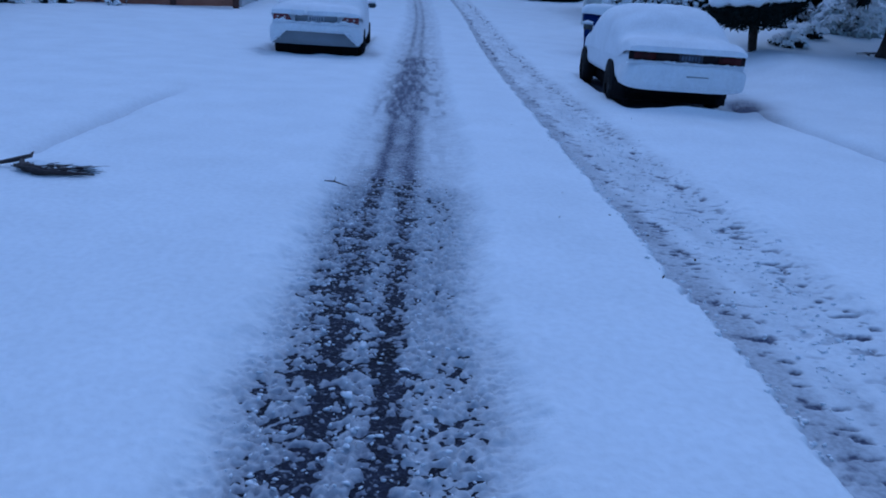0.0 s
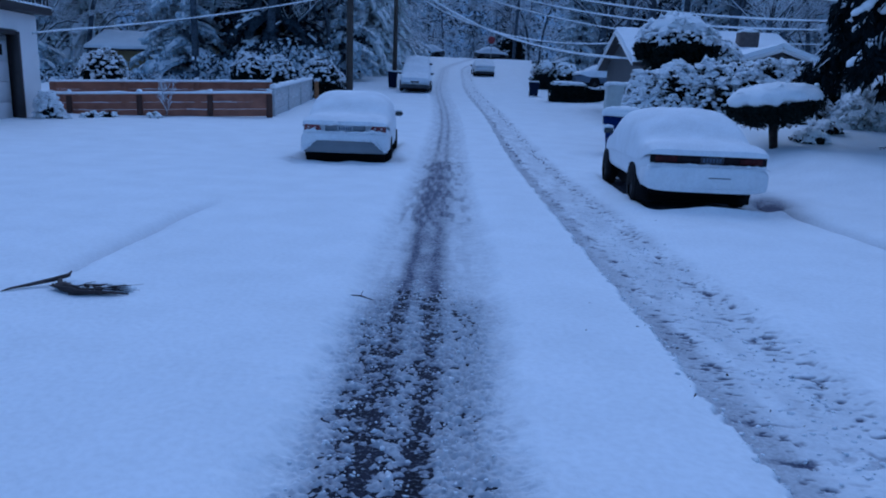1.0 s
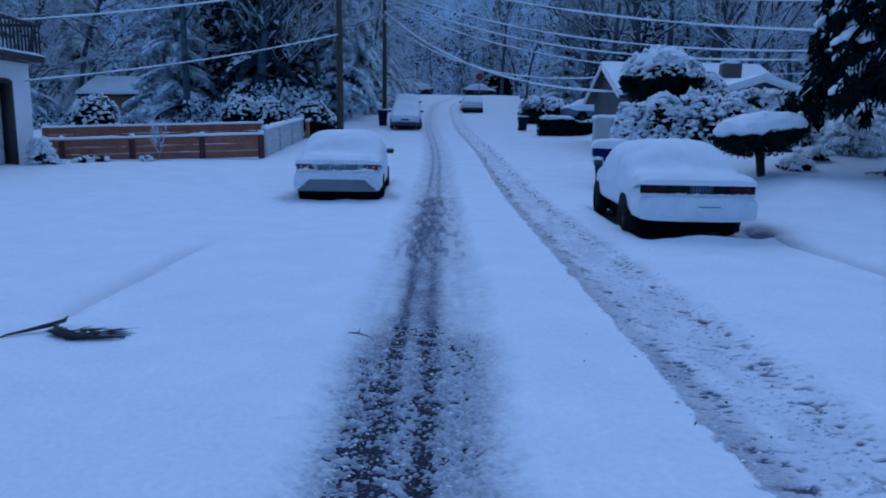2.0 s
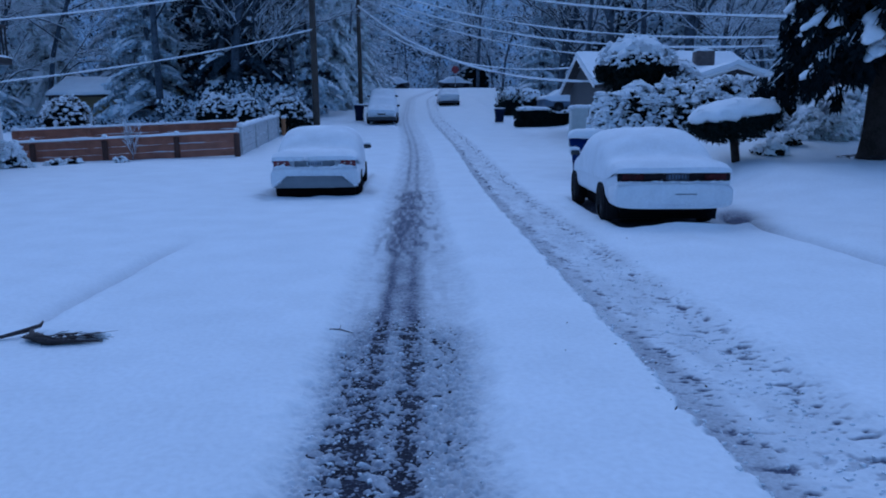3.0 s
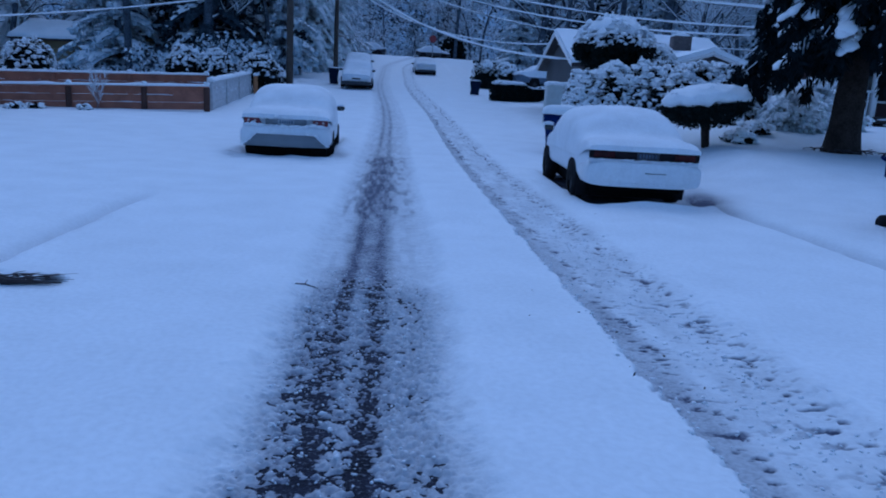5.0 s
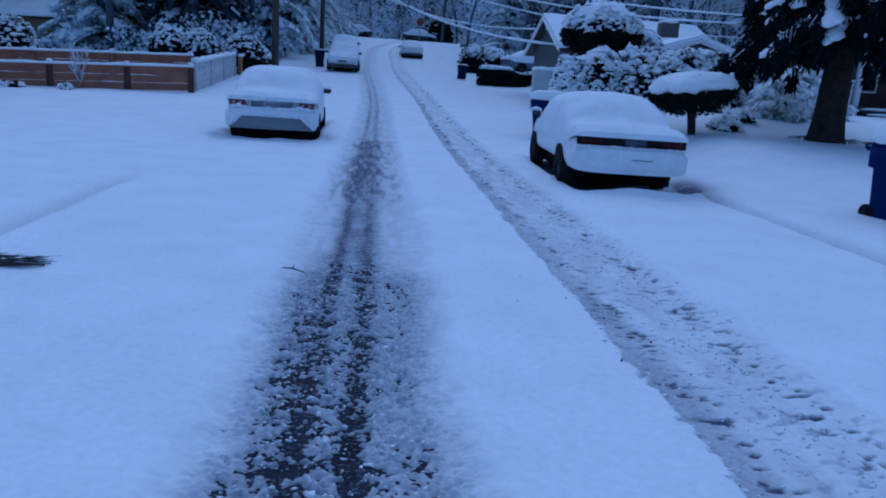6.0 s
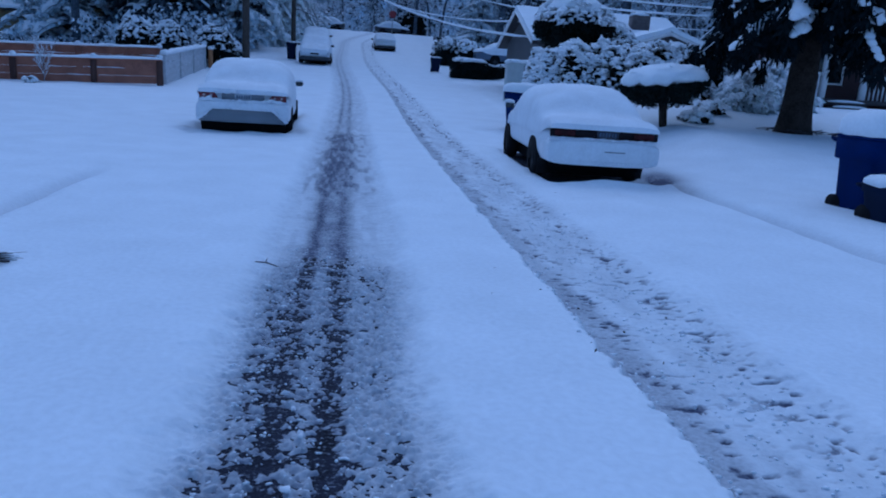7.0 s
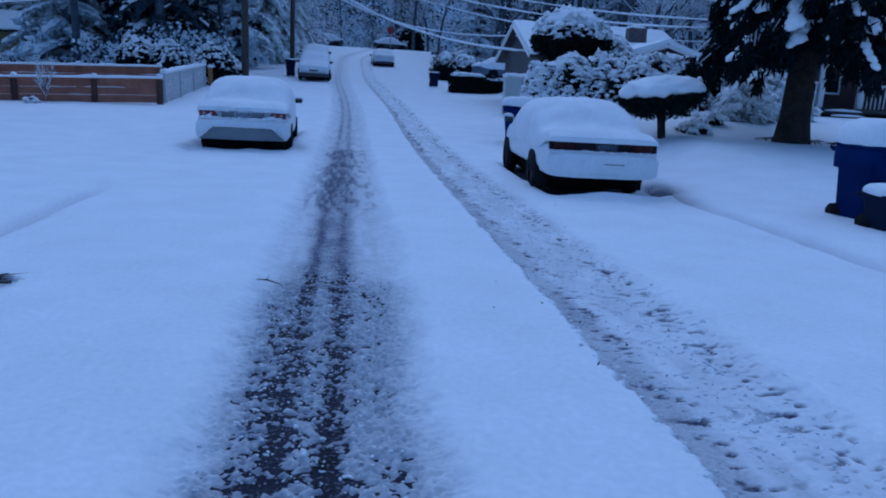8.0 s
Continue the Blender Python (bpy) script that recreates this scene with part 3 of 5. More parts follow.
bump = part("bumper", a, PAINT_WHITE, saloon, "white bumper caked with snow")
a = Acc()
a.add([(-0.83, -0.172, 0.275), (0.83, -0.172, 0.275), (0.56, -0.172, 0.51), (-0.56, -0.172, 0.51), (-0.83, -0.15, 0.275), (0.83, -0.15, 0.275), (0.56, -0.15, 0.51), (-0.56, -0.15, 0.51)],
      [(0, 1, 2, 3), (0, 4, 5, 1), (1, 5, 6, 2), (2, 6, 7, 3), (3, 7, 4, 0)])
part("bumper_insert", a, PAINT_GREY, bump, "bare grey lower bumper, snow-free")
# added black block for the shade below the saloon's bumper
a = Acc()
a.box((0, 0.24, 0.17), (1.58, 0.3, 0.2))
part("under_bumper_shade", a, UNDERCAR_SHADE, saloon)

def snow_edge(parent, pts, count, size, name="snow_fringe"):
    """Ragged small lumps of snow clinging along a line."""
    a = Acc()
    pts = np.array(pts, float)
    for t in np.linspace(0, len(pts) - 1.001, count):
        i = int(t)
        p = pts[i] + (pts[i + 1] - pts[i]) * (t - i)
        k = size * RNG.uniform(0.5, 1.5)
        lump(a, p + RNG.normal(0, size * 0.25, 3), (k * 1.5, k * 0.7, k * RNG.uniform(0.5, 1.0)), 0.2)
    tagged(part(name, a, CAKED, parent), kind="stuff")


snow_edge(saloon, [(-0.76, 0.02, 0.835), (-0.5, -0.04, 0.825), (0, -0.05, 0.83), (0.5, -0.04, 0.825), (0.76, 0.02, 0.835)], 46, 0.035)
snow_edge(saloon, [(-0.76, -0.08, 0.675), (-0.4, -0.13, 0.675), (0.4, -0.13, 0.675), (0.76, -0.08, 0.675)], 50, 0.035)
snow_edge(saloon, [(-0.84, -0.165, 0.30), (-0.57, -0.172, 0.52), (0.57, -0.172, 0.52), (0.84, -0.165, 0.30)], 46, 0.026)
snow_edge(coupe, [(-0.76, -0.02, 0.785), (0, -0.035, 0.785), (0.76, -0.02, 0.785)], 44, 0.018)
snow_edge(coupe, [(-0.76, -0.07, 0.645), (0, -0.09, 0.645), (0.76, -0.07, 0.645)], 44, 0.018)
snow_edge(coupe, [(-0.80, -0.10, 0.32), (0, -0.115, 0.315), (0.80, -0.10, 0.32)], 30, 0.014)

# cars further up the hill
hatch = car((-2.13, 45.0, z_at(-2.1, 43)), 180, "pale hatchback under thick snow, facing down the hill", 4.0, 1.76, 1.42, 0.9, 1.0, (0.1, 0.7, 2.2, 3.0), PAINT_WHITE, PAINT_DARK, seed=4)
a = Acc()
a.rings([ring_section(y, w, b, t, 5.0) for y, w, b, t in ((3.7, 0.87, 0.12, 0.32), (4.02, 0.85, 0.12, 0.33), (4.1, 0.79, 0.15, 0.30))])
part("bumper", a, PAINT_DARK, hatch, "dark front bumper")
a = Acc()
a.box((0, 3.99, 0.47), (0.46, 0.06, 0.07))
part("grille", a, RUBBER, hatch)
car((-2.4, 51.5, z_at(-2.4, 53)), 180, "snow-covered car behind the pale hatchback", 4.4, 1.75, 1.45, 0.9, 0.95, (0.5, 1.4, 2.6, 3.4), PAINT_DARK, PAINT_DARK, seed=5)
far_car = car((2.6, 60.0, z_at(2.6, 61)), 3, "small snow-covered car high on the hill", 4.1, 1.70, 1.35, 0.84, 0.9, (0.5, 1.3, 2.4, 3.2), PAINT_WHITE, PAINT_DARK, seed=6)
a = Acc()
a.rings([ring_section(y, 0.8, 0.16, 0.34, 5.0) for y in (-0.08, 0.3)])
part("bumper", a, PAINT_DARK, far_car, "dark rear bumper")
car((7.7, 45.6, z_at(8.5, 46)), -82, "low snow-covered car parked in a driveway", 4.4, 1.72, 1.35, 0.84, 0.9, (0.5, 1.4, 2.6, 3.4), PAINT_BLUE, PAINT_DARK, seed=7)
car((2.6, 93.5, z_at(2.6, 93)), -88, "dark car under snow at the crest", 4.4, 1.75, 1.4, 0.88, 0.9, (0.5, 1.4, 2.6, 3.4), PAINT_DARK, PAINT_DARK, seed=8)
car((-1.2, 95.0, z_at(-1.2, 95)), 85, "dark car half hidden by the crest", 4.4, 1.75, 1.4, 0.88, 0.9, (0.5, 1.4, 2.6, 3.4), PAINT_DARK, PAINT_DARK, seed=9)


# ---- wheeled bins ----
def wheelie_bin(at, turn, label, mat, w=0.6, d=0.72, h=1.02, snow=0.2, rim=0.81, waist=0.93):
    b = thing("wheeled_bin", at, turn, label, "bin", "wheeled bins")
    a = Acc()
    rings = []
    for z, k in ((0.03, 0.72), (0.08, 0.75), (h * (rim - 0.02), waist), (h * rim, 1.0), (h * 0.95, 1.03), (h * 0.955, 0.99)):
        r = ring_section(0, w / 2 * k, -d / 2 * k, d / 2 * k, 7.0, 28)
        rings.append(np.stack([r[:, 0], r[:, 2], np.full(28, z)], -1))
    body = part("body", a.rings(rings), mat, b)
    a = Acc()
    rings = []
    for z, k in ((h * 0.96, 1.04), (h * 0.985, 1.05), (h * 1.0, 1.0), (h * 1.015, 0.8)):
        r = ring_section(0, w / 2 * k, -d / 2 * k, d / 2 * k, 6.0, 28)
        rings.append(np.stack([r[:, 0], r[:, 2], np.full(28, z)], -1))
    lid = part("lid", a.rings(rings), mat, b)
    a = Acc()
    rings = []
    for z, k in ((h * 0.99, 1.04), (h * 1.02, 1.12), (h + snow * 0.5, 1.10), (h + snow * 0.85, 0.92), (h + snow, 0.6), (h + snow * 1.04, 0.2)):
        r = ring_section(0, w / 2 * k, -d / 2 * k, d / 2 * k, 3.6, 28)
        r = np.stack([r[:, 0], r[:, 2], np.full(28, z)], -1)
        r[:, 2] += 0.05 * (vnoise(r[:, 0] + at[0], r[:, 1] + at[1], 0.2, 30) - 0.5) * (1 if k > 1 else 0.5)
        rings.append(r)
    part("snow_cap", a.rings(rings), SNOW, lid, "deep rounded cap of snow")
    a = Acc()
    a.tube([(-w * 0.42, d / 2 + 0.02, h * 0.9), (-w * 0.42, d / 2 + 0.09, h * 0.93), (w * 0.42, d / 2 + 0.09, h * 0.93), (w * 0.42, d / 2 + 0.02, h * 0.9)], 0.018, 8)
    part("handle", a, mat, b)
    for sx in (-1, 1):
        a = Acc()
        a.tube([(sx * w * 0.36 - 0.03, d * 0.36, 0.12), (sx * w * 0.36 + 0.03, d * 0.36, 0.12)], 0.12, 16)
        part("wheel", a, RUBBER, b)
    for k in (-0.5, 0.0, 0.5):
        a = Acc()
        a.box((k * w * 0.6, -d / 2 * 0.99, h * 0.87), (0.03, 0.03, h * 0.13))
        part("rib", a, mat, body)
    return b


wheelie_bin((6.72, 8.45, -0.03), 8, "tall blue wheeled bin capped with deep snow", BIN_BLUE, 0.76, 0.7, 1.04, 0.32, 0.7, 0.86)
wheelie_bin((6.44, 7.64, -0.02), 5, "low dark bin with a snow cap before the blue one", BIN_NAVY, 0.62, 0.5, 0.5, 0.12)
wheelie_bin((4.33, 18.3, z_at(4.3, 18.3) + 0.0), -12, "blue wheeled bin with snowy lid behind the coupe", BIN_BLUE, 0.92, 0.75, 0.95, 0.24)
wheelie_bin((4.72, 42.2, z_at(4.7, 42.2)), 0, "navy wheeled bin standing alone on the snow", BIN_NAVY, 0.58, 0.62, 0.80, 0.05)
wheelie_bin((-3.62, 44.0, z_at(-3.6, 44)), 0, "navy wheeled bin beside the utility pole", BIN_NAVY, 0.58, 0.65, 0.95, 0.06)


# ---- fences ----
def board_fence(name, p, q, z0, z1, h, post_gap, label, boards=5, mat=CEDAR, post_mat=CEDAR_DARK, cap=0.09, last=None):
    p, q = np.array(p, float), np.array(q, float)
    L = float(np.linalg.norm(q - p))
    turn = math.degrees(math.atan2(q[1] - p[1], q[0] - p[0]))
    f = thing(name, (p[0], p[1], z0), turn, label, "fence")
    slope = (z1 - z0) / L
    n = max(1, round(L / post_gap))
    gap = L / n
    stops = [i * gap for i in range(n + 1)]
    if last:
        stops = [max(0.0, L - last - post_gap * k) for k in range(n - 1, -1, -1)] + [L]
    for x in stops:
        a = Acc()
        a.box((x, 0, slope * x + h / 2 - 0.08), (0.18, 0.15, h + 0.16))
        part("post", a, post_mat, f)
        a = Acc()
        lump(a, (x, 0, slope * x + h + 0.11), (0.1, 0.1, 0.085), 0.12, False)
        part("snow_knob", a, SNOW, f)
    bh = h / boards
    for i, (s0, s1) in enumerate(zip(stops, stops[1:])):
        for k in range(boards):
            a = Acc()
            x0, x1 = s0 + 0.085, s1 - 0.085
            za, zb = slope * x0 + (k + 0.5) * bh, slope * x1 + (k + 0.5) * bh
            off = 0.004 * ((k + i) % 2)
            v = [(x, y + off, z + s * (bh / 2 - 0.004)) for x, z in ((x0, za), (x1, zb)) for s in (-1, 1) for y in (-0.02, 0.02)]
            a.add(v, [(0, 4, 6, 2), (1, 3, 7, 5), (2, 6, 7, 3), (0, 1, 5, 4), (0, 2, 3, 1), (4, 5, 7, 6)])
            part("board", a, mat, f, smooth=False)
    a = Acc()
    a.rings([[(x, y, slope * x + h + zz) for y, zz in ((-0.09, 0.0), (0.09, 0.0), (0.09, 0.04), (-0.09, 0.04))] for x in (-0.06, L + 0.06)])
    rail = part("top_rail", a, mat, f, smooth=False)
    a = Acc()
    xs_ = np.arange(-0.1, L + 0.1, 0.12)
    rr = []
    for x in xs_:
        t = cap * (0.75 + 0.5 * vnoise(x + p[0], p[1], 0.5, 31))
        rr.append([(x, 0.11 * math.cos(b), slope * x + h + 0.035 + t * max(0.0, math.sin(b))) for b in np.linspace(0, math.pi, 7)])
    part("snow_cap", a.rings(rr), SNOW, rail)
    a = Acc()
    for i in range(int(L * 0.9)):
        x = RNG.uniform(0.2, L - 0.2)
        k = RNG.integers(1, boards)
        w = RNG.uniform(0.1, 0.45)
        lump(a, (x, -0.03, slope * x + k * bh), (w, 0.022, 0.02), 0.2)
    tagged(part("snow_dusting", a, SNOW, f), kind="stuff")
    return f


board_fence("fence", (-16.1, 25.0), (-6.3, 25.0), 0.05, 0.46, 0.74, 2.45, "reddish-brown cedar board fence with dark posts and snow", boards=3, last=2.05)
board_fence("fence", (-14.9, 27.0), (-6.8, 27.0), 0.62, 0.90, 0.68, 2.7, "upper brown board fence behind the first, snow-capped", boards=3, post_mat=CEDAR)
board_fence("fence", (-6.32, 25.6), (-6.55, 33.5), 0.45, 0.9, 0.92, 2.6, "weathered grey fence panels running uphill, snow-dusted", boards=4, mat=WEATHERED, post_mat=WEATHERED, cap=0.14)


def little_post(at, label):
    b = thing("marker_post", at, 0, label, "post")
    a = Acc()
    a.tube([(0, 0, -0.1), (0, 0, 0.75), (0, 0, 0.82)], [0.1, 0.1, 0.07], 12)
    part("body", a, ORANGE, b)
    a = Acc()
    lump(a, (0, 0, 0.84), (0.13, 0.13, 0.1), 0.1, False)
    part("snow_cap", a, SNOW, b)


little_post((-6.35, 34.0, z_at(-6.3, 34)), "short orange marker post with a snow cap")


# ---- foliage ----
def leaf_cards(acc, centres, size, droop=0.3, slim=0.3):
    """Small bent leaves, two triangles each, at the centres."""
    n = len(centres)
    d = RNG.standard_normal((n, 3))
    d[:, 2] -= droop
    d /= np.linalg.norm(d, axis=1, keepdims=True)
    s = np.cross(d, RNG.standard_normal((n, 3)))
    s /= np.linalg.norm(s, axis=1, keepdims=True) + 1e-9
    k = size * RNG.uniform(0.6, 1.4, (n, 1))
    v = np.stack([centres, centres + d * k * 0.5 + s * k * slim, centres + d * k, centres + d * k * 0.5 - s * k * slim], 1).reshape(-1, 3)
    i = np.arange(n)[:, None] * 4
    f = np.concatenate([i + [0, 1, 2], i + [0, 2, 3]])
    acc.add(v, f.tolist())


def snow_dome(acc, size, z0, reach, seed, thick=0.1):
    """A lid of snow over a rounded top, ragged at its rim."""
    rings = []
    for j, u in enumerate(np.linspace(0.02, 1.0, 14)):
        ring = []
        for k in range(44):
            an = 2 * math.pi * k / 44
            rim = reach * (1 + 0.28 * (float(vnoise(3 * math.cos(an) + seed, 3 * math.sin(an), 0.45, seed)) - 0.5))
            th = u * rim
            bump = 1 + 0.16 * (float(vnoise(2.2 * math.cos(an) * th + seed, 2.2 * math.sin(an) * th, 0.35, seed + 3)) - 0.5)
            lift = thick * (1 - u ** 6)
            ring.append((size[0] * 1.02 * math.sin(th) * bump * math.cos(an), size[1] * 1.02 * math.sin(th) * bump * math.sin(an), z0 + size[2] * math.cos(th) * bump + lift))
        rings.append(ring)
    under = [(p[0] * 0.9, p[1] * 0.9, p[2] - 0.05) for p in rings[-1]]
    acc.rings(rings + [under])


def rosettes(acc, centres, dirs, size):
    """Snow lying on whorls of drooping leaves: five or six short tongues round each tip."""
    n = len(centres)
    per = 6
    an = RNG.uniform(0, 6.28, (n, 1)) + np.arange(per) * 6.28 / per + RNG.normal(0, 0.25, (n, per))
    out = np.stack([np.cos(an), np.sin(an), np.full_like(an, -0.15)], -1) + RNG.uniform(0.3, 1.3, (n, 1, 1)) * dirs[:, None]
    out /= np.linalg.norm(out, axis=-1, keepdims=True)
    k = (size * RNG.uniform(0.55, 1.35, (n, 1)) * RNG.uniform(0.6, 1.25, (n, per)))[..., None]
    side = np.cross(out, [0, 0, 1.0])
    side /= np.linalg.norm(side, axis=-1, keepdims=True) + 1e-9
    up = np.array([0, 0, 1.0])
    c = centres[:, None]
    rings = []
    for u, w, drop, th in ((-0.15, 0.12, 0.0, 0.10), (0.35, 0.30, 0.05, 0.26), (0.75, 0.26, 0.24, 0.20), (1.05, 0.06, 0.52, 0.04)):
        m = c + out * k * u - up * k * drop
        rings += [m - side * k * w, m + up * k * th, m + side * k * w, m - up * k * th * 0.35]
    v = np.stack(rings, 2).reshape(-1, 3)
    f = []
    for r in range(3):
        f += [(4 * r + i, 4 * r + (i + 1) % 4, 4 * r + 4 + (i + 1) % 4, 4 * r + 4 + i) for i in range(4)]
    f = np.array(f)
    acc.v.append(v)
    acc.f.extend((f[None] + (np.arange(n * per) * 16)[:, None, None] + acc.n).reshape(-1, 4).tolist())
    acc.n += len(v)


def shrub(name, at, size, label, leaves=1500, lumps=160, leaf=0.12, blob=0.13, trunk=0.0, cover=0.45, category="shrub", group="", seed=0, mat=None, lid=0.0, bowl=False, boxy=2.0, flat_lid=1.0, tilt=0.0):
    """An evergreen shrub: dark leaves inside and out, snow lying on its leaf whorls and along its top."""
    b = thing(name, at, 0, label, category, group)
    b.matrix_world = pose(*at, 0, tilt, 0)
    ext = np.array(size, float)

    def shell(n, low):
        d = RNG.standard_normal((n, 3))
        d /= np.linalg.norm(d, axis=1, keepdims=True)
        d[:, 2] = np.where(RNG.random(n) < low, -0.75 if bowl else -0.30, -0.06 if bowl and low > 0.3 else 1.0) * np.abs(d[:, 2])
        r = (np.abs(d) ** boxy).sum(1, keepdims=True) ** (-1 / boxy)
        uneven = 0.86 + 0.28 * vnoise(d[:, :1] * 3 + 7 * seed, d[:, 1:2] * 3 + d[:, 2:3] * 2, 0.8, seed)
        return d, d * r * uneven * ext + [0, 0, trunk]

    a = Acc()
    d, c = shell(leaves, 0.62 if bowl else 0.35)
    mid = np.array([0, 0, trunk])
    leaf_cards(a, mid + (c - mid) * RNG.uniform(0.74, 1.02, (leaves, 1)), leaf)
    part("foliage", a, mat or LEAF, b)
    a = Acc()
    v, f = BALL
    r = (np.abs(v) ** boxy).sum(1, keepdims=True) ** (-1 / boxy)
    core = v * r * ext * 0.74
    core[:, 2] = np.maximum(core[:, 2], (-0.6 if bowl else -0.1) * ext[2]) + trunk
    part("core", a.add(core, f), NEEDLE, b, "dark twiggy inside")
    a = Acc()
    d, c = shell(lumps, 0.12)
    ok = d[:, 2] > RNG.uniform(-0.25, 1.0, lumps) * (1 - cover)
    if len(d[ok]):
        rosettes(a, mid + (c[ok] - mid) * RNG.uniform(0.95, 1.04, (ok.sum(), 1)), d[ok], blob)
        for p, q_ in zip(c[ok], d[ok]):
            if RNG.random() < 0.35 + 0.45 * q_[2]:
                k = blob * RNG.uniform(0.35, 0.85)
                lump(a, p + q_ * 0.02 + [0, 0, 0.02], (k * RNG.uniform(0.7, 1.3), k * RNG.uniform(0.7, 1.3), k * RNG.uniform(0.6, 1.1)), 0.28)
    tagged(part("snow", a, SNOW, b, "fresh snow on every leaf whorl"), kind="stuff")
    if lid:
        a = Acc()
        snow_dome(a, (ext[0], ext[1], ext[2] * flat_lid), trunk, lid, seed, 0.05 + 0.08 * ext[2])
        part("snow_lid", a, SNOW, b, "rounded lid of snow")
    a = Acc()
    for i in range(4 if trunk < 0.3 else 5):
        an = i * 1.7 + seed
        a.tube([(0.04 * math.cos(an), 0.04 * math.sin(an), -0.1), (0.06 * math.cos(an), 0.06 * math.sin(an), max(trunk - 0.3, 0.15)), (0.4 * ext[0] * math.cos(an), 0.4 * ext[1] * math.sin(an), trunk + 0.2 * ext[2])], [0.05, 0.045, 0.02], 6)
    part("stems", a, BARK, b)
    return b


def box_hedge(at, size, label, snow=0.16, seed=0):
    """A clipped hedge with flat sides under a slab of snow."""
    b = thing("clipped_hedge", at, 0, label, "shrub", "clipped hedges along the drive")
    lx, ly, h = size
    n = int(900 * (lx + ly) * h)
    p = np.stack([RNG.uniform(-lx / 2, lx / 2, n), RNG.uniform(-ly / 2, ly / 2, n), RNG.uniform(0, h, n)], -1)
    face = RNG.random(n)
    p[:, 1] = np.where(face < 0.55, -ly / 2 + RNG.normal(0, 0.04, n), p[:, 1])
    p[:, 0] = np.where(face > 0.75, np.sign(p[:, 0]) * lx / 2 + RNG.normal(0, 0.04, n), p[:, 0])
    a = Acc()
    leaf_cards(a, p, 0.11)
    part("foliage", a, LEAF, b)
    a = Acc()
    a.box((0, 0, h / 2 - 0.05), (lx - 0.12, ly - 0.12, h - 0.04))
    part("core", a, NEEDLE, b, "dark twiggy inside")
    a = Acc()
    rr = []
    for x in np.linspace(-lx / 2 - 0.04, lx / 2 + 0.04, max(8, int(lx / 0.09))):
        fall = min(1.0, (lx / 2 + 0.05 - abs(x)) / 0.22) ** 0.5
        t = snow * fall * (0.7 + 0.6 * float(vnoise(x + at[0], at[1], 0.4, seed)))
        lip = 0.08 * float(vnoise(x * 3 + at[0], at[1], 0.5, seed + 1))
        rr.append([(x, (ly / 2 + 0.05) * math.cos(an), h - 0.03 + (t * math.sin(an) ** 0.6 if 0 < an < math.pi else -lip)) for an in np.linspace(0, math.pi, 10)])
    part("snow_lid", a.rings(rr), SNOW, b, "slab of snow along the top")
    return b


